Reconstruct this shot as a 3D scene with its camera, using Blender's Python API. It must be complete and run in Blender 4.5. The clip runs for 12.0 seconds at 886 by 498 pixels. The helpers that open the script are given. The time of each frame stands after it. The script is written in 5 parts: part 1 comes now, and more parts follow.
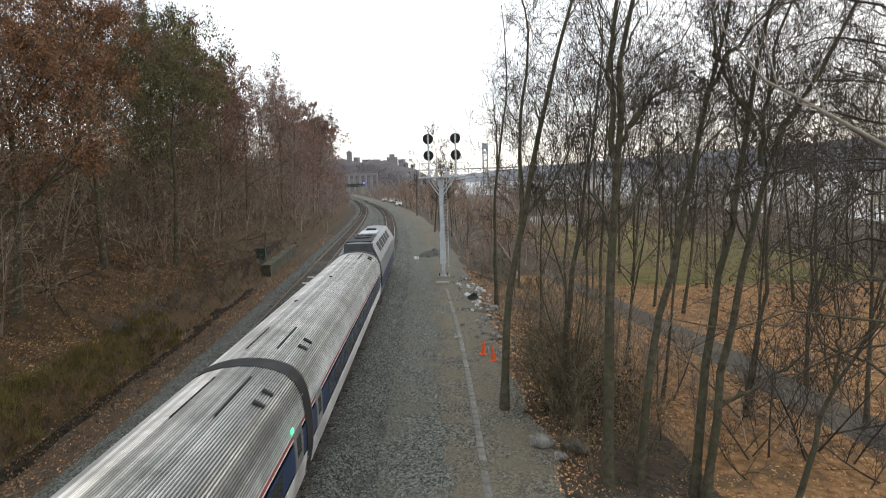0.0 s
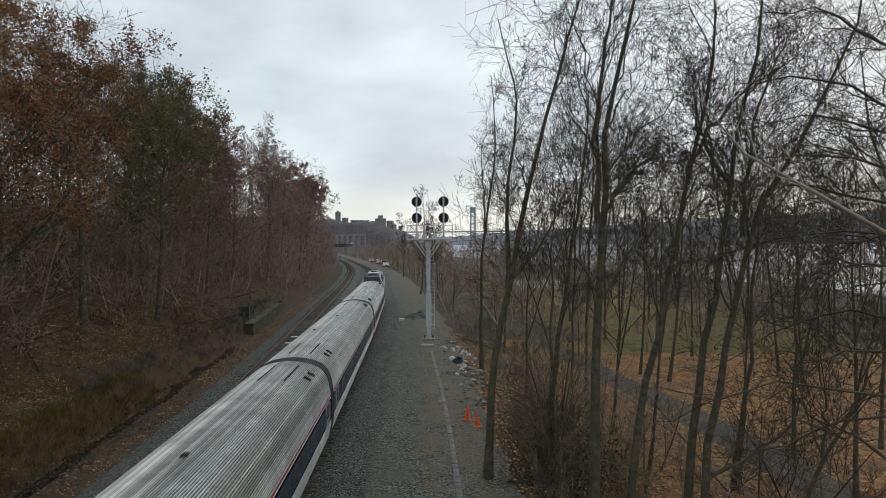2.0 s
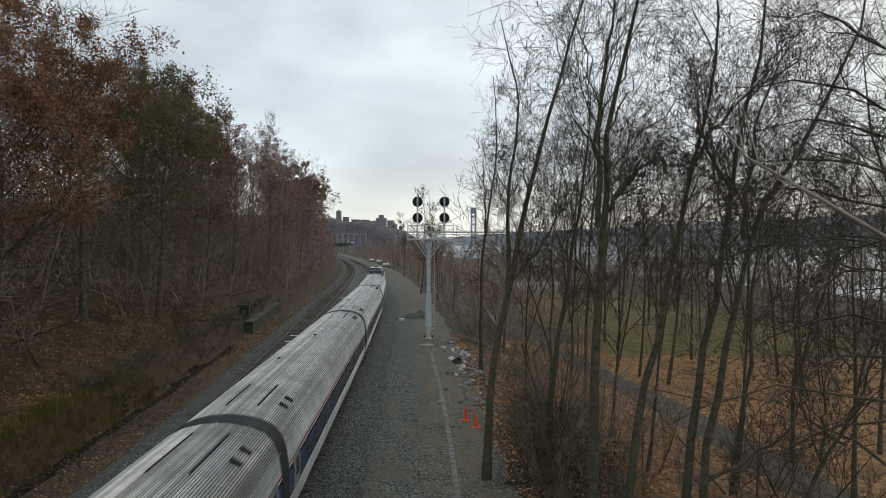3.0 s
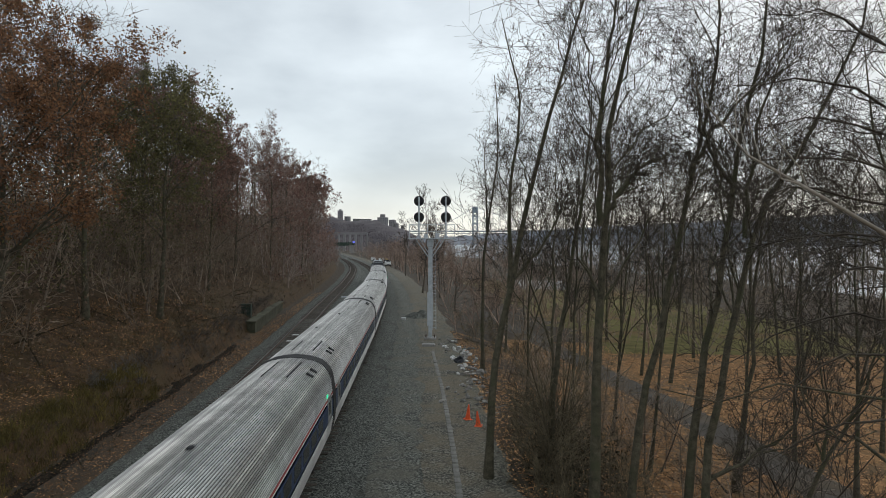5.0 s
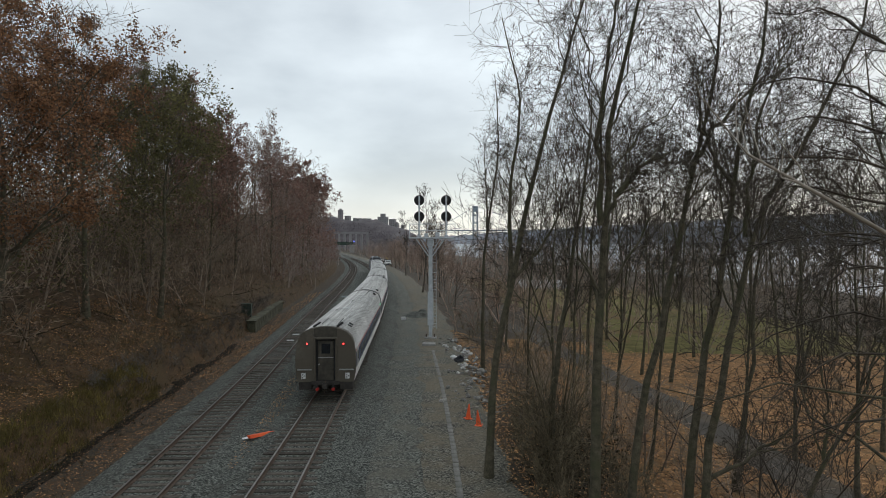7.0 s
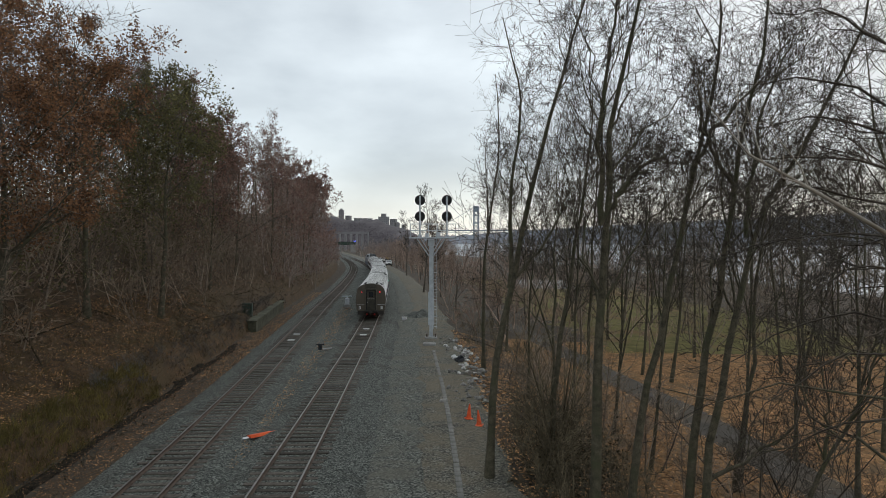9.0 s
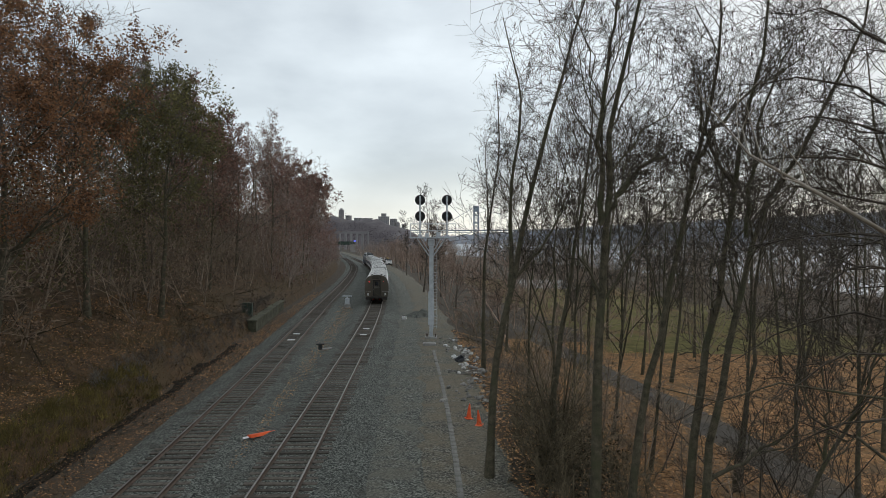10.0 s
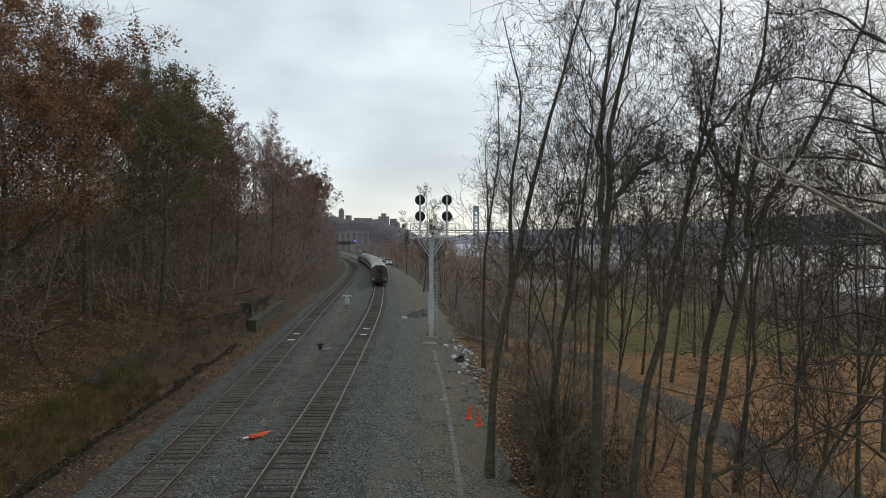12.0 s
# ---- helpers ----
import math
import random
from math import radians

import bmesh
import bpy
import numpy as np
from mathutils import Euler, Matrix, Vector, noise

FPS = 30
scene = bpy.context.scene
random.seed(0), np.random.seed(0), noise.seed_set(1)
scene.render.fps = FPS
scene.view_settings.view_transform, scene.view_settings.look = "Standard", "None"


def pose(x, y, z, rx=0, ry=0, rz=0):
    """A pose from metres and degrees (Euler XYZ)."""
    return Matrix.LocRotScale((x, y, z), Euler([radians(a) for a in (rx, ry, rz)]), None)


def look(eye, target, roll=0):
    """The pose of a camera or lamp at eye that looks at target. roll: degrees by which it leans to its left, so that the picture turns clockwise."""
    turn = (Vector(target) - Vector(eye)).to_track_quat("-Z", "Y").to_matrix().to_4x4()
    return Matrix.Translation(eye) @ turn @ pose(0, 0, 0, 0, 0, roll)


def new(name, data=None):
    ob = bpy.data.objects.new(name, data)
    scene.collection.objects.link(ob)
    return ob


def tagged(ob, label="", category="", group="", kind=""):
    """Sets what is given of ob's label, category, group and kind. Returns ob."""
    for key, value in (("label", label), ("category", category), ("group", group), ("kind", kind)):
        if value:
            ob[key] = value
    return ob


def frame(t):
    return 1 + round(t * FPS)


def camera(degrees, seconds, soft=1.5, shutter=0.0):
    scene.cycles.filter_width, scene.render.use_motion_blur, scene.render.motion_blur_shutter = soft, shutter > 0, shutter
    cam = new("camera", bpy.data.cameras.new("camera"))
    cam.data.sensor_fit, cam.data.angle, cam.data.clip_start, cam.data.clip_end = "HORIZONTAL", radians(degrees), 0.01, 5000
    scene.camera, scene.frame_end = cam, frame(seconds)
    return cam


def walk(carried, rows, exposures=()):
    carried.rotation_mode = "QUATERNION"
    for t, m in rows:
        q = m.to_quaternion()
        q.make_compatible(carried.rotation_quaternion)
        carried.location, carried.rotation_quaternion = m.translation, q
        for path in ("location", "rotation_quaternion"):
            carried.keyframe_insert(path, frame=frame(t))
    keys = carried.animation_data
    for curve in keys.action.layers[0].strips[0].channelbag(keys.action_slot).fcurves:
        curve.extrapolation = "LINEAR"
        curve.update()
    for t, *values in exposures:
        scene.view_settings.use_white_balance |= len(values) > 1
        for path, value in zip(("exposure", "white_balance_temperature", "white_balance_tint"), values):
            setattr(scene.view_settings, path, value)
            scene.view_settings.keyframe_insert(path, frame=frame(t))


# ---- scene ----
# camera: held on a footbridge over the line, almost still after the first second
EYE = (0.0, 0.0, 8.37)
cam = camera(70.08, 12.0, soft=0.7, shutter=0.3)


def aim(yaw, pitch, roll):
    a, b, c = radians(yaw), radians(pitch), radians(roll)
    turn = Matrix.Rotation(a, 4, "Z") @ Matrix.Rotation(b, 4, "X") @ Matrix.Rotation(c, 4, "Y")
    return Matrix.Translation(EYE) @ turn @ Matrix.Rotation(radians(90), 4, "X")


PATH = [
    (0, 1.058, -6.139, 1.914),
    (0.5, 0.343, -2.231, 1.545),
    (1.0, -0.178, -0.985, 0.341),
    (1.5, -0.263, -0.722, 0.377),
    (2.0, -0.277, -0.536, 0.506),
    (2.5, -0.267, -0.481, 0.143),
    (3.0, -0.234, -0.509, -0.094),
    (5.0, -0.093, -0.583, 0.032),
    (5.5, -0.105, -0.621, 0.084),
    (6.0, -0.093, -0.662, 0.071),
    (6.5, -0.069, -0.661, 0.037),
    (7.0, -0.069, -0.644, 0.064),
    (9.0, -0.006, -0.649, 0.019),
    (9.5, 0.0, -0.66, 0.0),
    (12.0, 0, -0.666, 0),
]
walk(cam, [(t, aim(a, b, c)) for t, a, b, c in PATH],
     exposures=[(0.0, 0.80, 6750, 13), (0.3, 0.56, 6700, 13), (0.6, 0.22, 6600, 11), (0.9, 0.02, 6530, 10), (1.3, 0.0, 6500, 10), (12.0, 0.0, 6500, 10)])

# ------------------------------------------------------------------ light
world = bpy.data.worlds.new("overcast")
scene.world = world
world.use_nodes = True
wn, wl = world.node_tree.nodes, world.node_tree.links
wn.clear()
w_out = wn.new("ShaderNodeOutputWorld")
w_bg = wn.new("ShaderNodeBackground")
w_sky = wn.new("ShaderNodeTexSky")
w_sky.sky_type = "NISHITA"
w_sky.sun_disc = False
w_sky.sun_elevation = radians(30)
w_sky.sun_rotation = radians(35)
w_co = wn.new("ShaderNodeTexCoord")
w_map = wn.new("ShaderNodeMapping")
w_map.inputs["Scale"].default_value = (1.0, 1.0, 2.3)
w_noise = wn.new("ShaderNodeTexNoise")
w_noise.inputs["Scale"].default_value = 2.6
w_noise.inputs["Detail"].default_value = 6
w_noise.inputs["Roughness"].default_value = 0.5
w_ramp = wn.new("ShaderNodeValToRGB")
e = w_ramp.color_ramp.elements
e[0].position, e[0].color = 0.36, (0.42, 0.462, 0.485, 1)
e[1].position, e[1].color = 0.68, (0.70, 0.76, 0.78, 1)
w_sep = wn.new("ShaderNodeSeparateXYZ")
w_mixh = wn.new("ShaderNodeMix")
w_mixh.data_type = "RGBA"
w_fac = wn.new("ShaderNodeMapRange")
w_fac.inputs["From Min"].default_value = 0.0
w_fac.inputs["From Max"].default_value = 0.12
w_fac.inputs["To Min"].default_value = 0.6
w_fac.inputs["To Max"].default_value = 0.0
w_sc = wn.new("ShaderNodeVectorMath")
w_sc.operation = "SCALE"
w_sc.inputs["Scale"].default_value = 0.02
w_add = wn.new("ShaderNodeVectorMath")
w_add.operation = "ADD"
wl.new(w_co.outputs["Generated"], w_map.inputs["Vector"])
wl.new(w_map.outputs["Vector"], w_noise.inputs["Vector"])
wl.new(w_noise.outputs["Fac"], w_ramp.inputs["Fac"])
wl.new(w_co.outputs["Generated"], w_sep.inputs["Vector"])
wl.new(w_sep.outputs["Z"], w_fac.inputs["Value"])
wl.new(w_fac.outputs["Result"], w_mixh.inputs["Factor"])
wl.new(w_ramp.outputs["Color"], w_mixh.inputs["A"])
w_mixh.inputs["B"].default_value = (0.80, 0.79, 0.73, 1)
wl.new(w_sky.outputs["Color"], w_sc.inputs[0])
wl.new(w_sc.outputs["Vector"], w_add.inputs[0])
wl.new(w_mixh.outputs["Result"], w_add.inputs[1])
wl.new(w_add.outputs["Vector"], w_bg.inputs["Color"])
w_bg.inputs["Strength"].default_value = 1.12
wl.new(w_bg.outputs["Background"], w_out.inputs["Surface"])

sun = new("sun", bpy.data.lights.new("sun", "SUN"))
sun.data.energy = 0.35
sun.data.angle = radians(25)
sun.data.color = (1.0, 0.95, 0.88)
sun.matrix_world = look((300, 400, 260), (0, 0, 0))


# ------------------------------------------------------------------ materials
def mat(name, a, b, scale=4.0, rough=0.85, metal=0.0, bump=0.0, fine=6.0, c=None, vary=0.0, island=False, spec=0.3, thin=0.0):
    """Two colours mixed by noise at two scales, a third in patches, with relief."""
    m = bpy.data.materials.new(name)
    m.use_nodes = True
    n, l = m.node_tree.nodes, m.node_tree.links
    p = n["Principled BSDF"]
    p.inputs["Roughness"].default_value = rough
    p.inputs["Metallic"].default_value = metal
    p.inputs["Specular IOR Level"].default_value = spec
    co = n.new("ShaderNodeTexCoord")
    n1 = n.new("ShaderNodeTexNoise")
    n1.inputs["Scale"].default_value = scale
    n1.inputs["Detail"].default_value = 3
    n2 = n.new("ShaderNodeTexNoise")
    n2.inputs["Scale"].default_value = scale * fine
    n2.inputs["Detail"].default_value = 4
    l.new(co.outputs["Object"], n1.inputs["Vector"])
    l.new(co.outputs["Object"], n2.inputs["Vector"])
    add = n.new("ShaderNodeMath")
    add.operation = "MULTIPLY_ADD"
    l.new(n2.outputs["Fac"], add.inputs[0])
    add.inputs[1].default_value = 0.6
    l.new(n1.outputs["Fac"], add.inputs[2])
    ramp = n.new("ShaderNodeMapRange")
    ramp.inputs["From Min"].default_value = 0.58
    ramp.inputs["From Max"].default_value = 1.02
    l.new(add.outputs["Value"], ramp.inputs["Value"])
    mix = n.new("ShaderNodeMix")
    mix.data_type = "RGBA"
    mix.inputs["A"].default_value = (*a, 1)
    mix.inputs["B"].default_value = (*b, 1)
    l.new(ramp.outputs["Result"], mix.inputs["Factor"])
    col = mix.outputs["Result"]
    if c:
        n3 = n.new("ShaderNodeTexNoise")
        n3.inputs["Scale"].default_value = scale * 0.23
        n3.inputs["Detail"].default_value = 5
        l.new(co.outputs["Object"], n3.inputs["Vector"])
        r3 = n.new("ShaderNodeMapRange")
        r3.inputs["From Min"].default_value = 0.5
        r3.inputs["From Max"].default_value = 0.62
        l.new(n3.outputs["Fac"], r3.inputs["Value"])
        m3 = n.new("ShaderNodeMix")
        m3.data_type = "RGBA"
        l.new(r3.outputs["Result"], m3.inputs["Factor"])
        l.new(col, m3.inputs["A"])
        m3.inputs["B"].default_value = (*c, 1)
        col = m3.outputs["Result"]
    if vary:
        src = n.new("ShaderNodeNewGeometry").outputs["Random Per Island"] if island else n.new("ShaderNodeObjectInfo").outputs["Random"]
        rv = n.new("ShaderNodeMapRange")
        rv.inputs["To Min"].default_value = 1 - vary
        rv.inputs["To Max"].default_value = 1 + vary
        l.new(src, rv.inputs["Value"])
        hs = n.new("ShaderNodeHueSaturation")
        l.new(rv.outputs["Result"], hs.inputs["Value"])
        l.new(col, hs.inputs["Color"])
        col = hs.outputs["Color"]
    l.new(col, p.inputs["Base Color"])
    if bump:
        bp = n.new("ShaderNodeBump")
        bp.inputs["Strength"].default_value = bump
        bp.inputs["Distance"].default_value = 0.05
        l.new(n2.outputs["Fac"], bp.inputs["Height"])
        l.new(bp.outputs["Normal"], p.inputs["Normal"])
    if thin:
        tr = n.new("ShaderNodeBsdfTranslucent")
        l.new(col, tr.inputs["Color"])
        ms = n.new("ShaderNodeMixShader")
        ms.inputs["Fac"].default_value = thin
        l.new(p.outputs["BSDF"], ms.inputs[1])
        l.new(tr.outputs["BSDF"], ms.inputs[2])
        l.new(ms.outputs["Shader"], n["Material Output"].inputs["Surface"])
    return m


def glow(name, colour, strength):
    m = bpy.data.materials.new(name)
    m.use_nodes = True
    p = m.node_tree.nodes["Principled BSDF"]
    p.inputs["Base Color"].default_value = (*colour, 1)
    p.inputs["Emission Color"].default_value = (*colour, 1)
    p.inputs["Emission Strength"].default_value = strength
    return m


def stones(name, scale, dark, light, dirt, patch=0.56):
    """Crushed stone: cells of differing grey, dark joints, dirt in patches."""
    m = bpy.data.materials.new(name)
    m.use_nodes = True
    n, l = m.node_tree.nodes, m.node_tree.links
    p = n["Principled BSDF"]
    p.inputs["Roughness"].default_value = 0.92
    p.inputs["Specular IOR Level"].default_value = 0.25
    co = n.new("ShaderNodeTexCoord")
    vo = n.new("ShaderNodeTexVoronoi")
    vo.inputs["Scale"].default_value = scale
    ed = n.new("ShaderNodeTexVoronoi")
    ed.inputs["Scale"].default_value = scale
    ed.feature = "DISTANCE_TO_EDGE"
    big = n.new("ShaderNodeTexNoise")
    big.inputs["Scale"].default_value = 0.55
    big.inputs["Detail"].default_value = 6
    big.inputs["Roughness"].default_value = 0.65
    for k in (vo, ed, big):
        l.new(co.outputs["Object"], k.inputs["Vector"])
    sep = n.new("ShaderNodeSeparateColor")
    l.new(vo.outputs["Color"], sep.inputs["Color"])
    sq = n.new("ShaderNodeMath")
    sq.operation = "POWER"
    sq.inputs[1].default_value = 1.7
    l.new(sep.outputs["Red"], sq.inputs[0])
    mix = n.new("ShaderNodeMix")
    mix.data_type = "RGBA"
    mix.inputs["A"].default_value = (*dark, 1)
    mix.inputs["B"].default_value = (*light, 1)
    l.new(sq.outputs["Value"], mix.inputs["Factor"])
    r = n.new("ShaderNodeMapRange")
    r.inputs["From Min"].default_value = patch
    r.inputs["From Max"].default_value = patch + 0.16
    r.inputs["To Max"].default_value = 0.7
    l.new(big.outputs["Fac"], r.inputs["Value"])
    m2 = n.new("ShaderNodeMix")
    m2.data_type = "RGBA"
    l.new(r.outputs["Result"], m2.inputs["Factor"])
    l.new(mix.outputs["Result"], m2.inputs["A"])
    m2.inputs["B"].default_value = (*dirt, 1)
    l.new(m2.outputs["Result"], p.inputs["Base Color"])
    bp = n.new("ShaderNodeBump")
    bp.inputs["Strength"].default_value = 1.0
    bp.inputs["Distance"].default_value = 0.04
    l.new(ed.outputs["Distance"], bp.inputs["Height"])
    l.new(bp.outputs["Normal"], p.inputs["Normal"])
    return m


def streaked(name):
    """Bare steel sheet with grime washed along its length, in long streaks."""
    m = mat(name, (0.38, 0.38, 0.365), (0.68, 0.675, 0.655), 0.55, 0.38, 0.8, fine=6)
    n, l = m.node_tree.nodes, m.node_tree.links
    p = n["Principled BSDF"]
    base = p.inputs["Base Color"].links[0].from_socket
    co = n.new("ShaderNodeTexCoord")
    mp = n.new("ShaderNodeMapping")
    mp.inputs["Scale"].default_value = (6.0, 0.035, 6.0)
    tx = n.new("ShaderNodeTexNoise")
    tx.inputs["Scale"].default_value = 1.0
    tx.inputs["Detail"].default_value = 4
    l.new(co.outputs["Object"], mp.inputs["Vector"])
    l.new(mp.outputs["Vector"], tx.inputs["Vector"])
    r = n.new("ShaderNodeMapRange")
    r.inputs["From Min"].default_value = 0.40
    r.inputs["From Max"].default_value = 0.60
    r.inputs["To Min"].default_value = 0.6
    r.inputs["To Max"].default_value = 1.12
    l.new(tx.outputs["Fac"], r.inputs["Value"])
    hs = n.new("ShaderNodeHueSaturation")
    l.new(base, hs.inputs["Color"])
    l.new(r.outputs["Result"], hs.inputs["Value"])
    l.new(hs.outputs["Color"], p.inputs["Base Color"])
    return m


M_litter = mat("leaf_litter", (0.12, 0.066, 0.032), (0.42, 0.235, 0.11), 2.6, 0.95, bump=0.8, fine=7, c=(0.16, 0.105, 0.06), spec=0.1)
M_hill = mat("hill_earth", (0.022, 0.015, 0.008), (0.11, 0.064, 0.03), 1.4, 0.95, bump=1.0, fine=8, c=(0.07, 0.045, 0.02))
M_bank = mat("bank_earth", (0.022, 0.019, 0.015), (0.10, 0.078, 0.055), 3.2, 0.95, bump=1.0, fine=8, c=(0.08, 0.054, 0.033))
M_ballast = stones("ballast_stone", 21.0, (0.016, 0.018, 0.016), (0.25, 0.258, 0.228), (0.06, 0.056, 0.044), patch=0.52)
M_dirt = stones("gravel_dirt", 17.0, (0.034, 0.036, 0.032), (0.275, 0.28, 0.24), (0.145, 0.132, 0.105), patch=0.47)
M_shoulder = stones("dirt_shoulder", 18.0, (0.04, 0.039, 0.032), (0.29, 0.275, 0.225), (0.18, 0.147, 0.102), patch=0.42)
M_asphalt = mat("asphalt", (0.075, 0.066, 0.057), (0.135, 0.12, 0.104), 0.7, 1.0, bump=0.3, fine=40, c=(0.125, 0.098, 0.07), spec=0.05)
M_lawn = mat("lawn", (0.10, 0.09, 0.036), (0.19, 0.165, 0.07), 0.7, 0.95, bump=0.5, fine=10, c=(0.17, 0.115, 0.06), spec=0.05)
M_mossy = mat("mossy_concrete", (0.035, 0.036, 0.022), (0.12, 0.115, 0.08), 1.5, 0.95, bump=0.5)
M_concrete = mat("concrete", (0.22, 0.21, 0.2), (0.36, 0.35, 0.33), 2.0, 0.9, bump=0.3, fine=9)
M_tie = mat("weathered_tie", (0.05, 0.042, 0.034), (0.13, 0.11, 0.09), 6, 0.9, bump=0.5, vary=0.35)
M_rail = mat("rusty_rail", (0.07, 0.045, 0.032), (0.13, 0.095, 0.075), 3, 0.7, 0.3)
M_shine = mat("worn_rail_head", (0.20, 0.185, 0.17), (0.31, 0.29, 0.27), 1.5, 0.45, 0.8)
M_steel = mat("stainless_steel", (0.30, 0.30, 0.295), (0.44, 0.44, 0.43), 0.8, 0.42, 0.7, fine=7)
M_roof = streaked("grimy_steel_roof")
# Darker tone for rib grooves, painting in shade and dark reflections.
M_groove = mat("groove_shade", (0.07, 0.068, 0.06), (0.16, 0.155, 0.14), 0.8, 0.7, 0.3, fine=6)
M_blue = mat("blue_band", (0.012, 0.03, 0.08), (0.022, 0.045, 0.105), 1.0, 0.4)
M_red = mat("red_stripe", (0.28, 0.05, 0.045), (0.38, 0.075, 0.065), 1.0, 0.55)
M_white = mat("white_paint", (0.6, 0.6, 0.59), (0.78, 0.78, 0.77), 1.4, 0.5)
M_black = mat("black_rubber", (0.012, 0.012, 0.013), (0.03, 0.03, 0.03), 2, 0.75)
M_glass = mat("dark_glass", (0.008, 0.01, 0.014), (0.014, 0.016, 0.02), 1, 0.12, spec=0.6)
M_under = mat("brake_dust_iron", (0.025, 0.022, 0.02), (0.055, 0.048, 0.042), 3, 0.85)
M_end = mat("grimy_end_steel", (0.085, 0.074, 0.058), (0.165, 0.145, 0.115), 1.2, 0.6, 0.2, c=(0.10, 0.086, 0.066))
M_enddoor = mat("dark_end_steel", (0.045, 0.04, 0.032), (0.095, 0.084, 0.066), 1.2, 0.6, 0.2)
M_loco = mat("loco_grey", (0.19, 0.20, 0.21), (0.29, 0.30, 0.315), 1.0, 0.5, 0.2)
M_dark = mat("dark_roof_grille", (0.015, 0.016, 0.018), (0.04, 0.042, 0.046), 2, 0.7)
M_galv = mat("galvanised_steel", (0.42, 0.45, 0.48), (0.60, 0.63, 0.66), 2.5, 0.5, 0.15)
M_orange = mat("orange_plastic", (0.75, 0.10, 0.03), (0.9, 0.16, 0.05), 3, 0.55)
M_barka = mat("grey_bark", (0.045, 0.04, 0.026), (0.135, 0.118, 0.08), 5, 0.95, bump=0.8, c=(0.075, 0.075, 0.042))
M_barkb = mat("brown_bark", (0.07, 0.057, 0.045), (0.18, 0.15, 0.12), 5, 0.95, bump=0.8)
M_twig = mat("twig_bark", (0.035, 0.028, 0.022), (0.095, 0.078, 0.06), 1.2, 0.95)
M_pod = mat("dry_pods", (0.03, 0.022, 0.016), (0.07, 0.05, 0.035), 2.0, 0.9, vary=0.4, island=True)
M_brush = mat("dry_brush", (0.15, 0.115, 0.088), (0.38, 0.30, 0.23), 0.35, 0.95, vary=0.45, island=True)
M_brushr = mat("reddish_brush", (0.21, 0.145, 0.112), (0.44, 0.32, 0.25), 0.35, 0.95, vary=0.45, island=True)
M_dull = mat("withered_leaves", (0.11, 0.08, 0.058), (0.26, 0.185, 0.13), 0.5, 0.95, vary=0.45, island=True, thin=0.45)
# Far copies of brush and russet leaves, with haze put into the colour.
M_hazebrush = mat("hazed_brush", (0.19, 0.15, 0.13), (0.36, 0.29, 0.255), 0.2, 0.95, vary=0.4, island=True)
M_hazeleaf = mat("hazed_russet_leaves", (0.17, 0.105, 0.085), (0.28, 0.17, 0.135), 0.4, 0.95, vary=0.4, island=True, thin=0.45)
M_bush = mat("dark_bush", (0.085, 0.07, 0.045), (0.22, 0.175, 0.11), 0.6, 0.95, vary=0.5, island=True)
M_greybrush = mat("grey_brush", (0.075, 0.066, 0.055), (0.19, 0.165, 0.14), 0.5, 0.95, vary=0.4, island=True)
M_parkbrush = mat("park_brush", (0.13, 0.104, 0.082), (0.31, 0.25, 0.195), 0.5, 0.95, vary=0.4, island=True)
M_rubbish = mat("grey_plastic", (0.05, 0.054, 0.062), (0.11, 0.115, 0.125), 3, 0.7)
M_dullhead = mat("dull_rail_head", (0.13, 0.115, 0.105), (0.21, 0.19, 0.175), 1.5, 0.55, 0.6)
M_pale = mat("pale_twig", (0.2, 0.17, 0.13), (0.34, 0.30, 0.25), 2, 0.9)
M_amber = mat("amber_leaves", (0.15, 0.08, 0.045), (0.31, 0.165, 0.085), 0.8, 0.9, vary=0.5, island=True, thin=0.45)
M_rust = mat("russet_leaves", (0.13, 0.08, 0.062), (0.255, 0.15, 0.115), 0.8, 0.9, vary=0.45, island=True, thin=0.45)
M_brownleaf = mat("brown_leaf_litter", (0.06, 0.036, 0.02), (0.33, 0.175, 0.08), 0.6, 0.95, vary=0.55, island=True)
M_vine = mat("vine_leaves", (0.03, 0.024, 0.014), (0.085, 0.065, 0.035), 0.8, 0.95, vary=0.5, island=True)
M_olive = mat("olive_leaves", (0.08, 0.078, 0.035), (0.18, 0.16, 0.07), 0.8, 0.9, vary=0.45, island=True, thin=0.45)
M_fallen = mat("fallen_leaves", (0.32, 0.165, 0.075), (0.68, 0.39, 0.18), 2.0, 0.9, vary=0.45, island=True)
M_grass = mat("dry_grass", (0.04, 0.03, 0.012), (0.145, 0.10, 0.038), 0.25, 0.95, vary=0.5, island=True)
M_moss = mat("green_grass", (0.045, 0.04, 0.012), (0.20, 0.155, 0.045), 0.4, 0.95, vary=0.5, island=True)
M_palerock = mat("broken_concrete", (0.30, 0.29, 0.275), (0.55, 0.54, 0.51), 3, 0.95, bump=0.6, vary=0.4)
M_rock = mat("rubble_stone", (0.11, 0.105, 0.095), (0.30, 0.285, 0.26), 3, 0.95, bump=0.6, vary=0.4)
M_sack = mat("torn_plastic", (0.5, 0.5, 0.49), (0.75, 0.75, 0.73), 4, 0.6, bump=0.6, vary=0.3)
M_ditch = mat("dark_ditch_earth", (0.008, 0.007, 0.006), (0.045, 0.036, 0.026), 4, 0.95, bump=1.0, spec=0.05)
M_lid = mat("dirty_concrete", (0.12, 0.116, 0.102), (0.25, 0.24, 0.217), 2.0, 0.95, bump=0.4, vary=0.14)
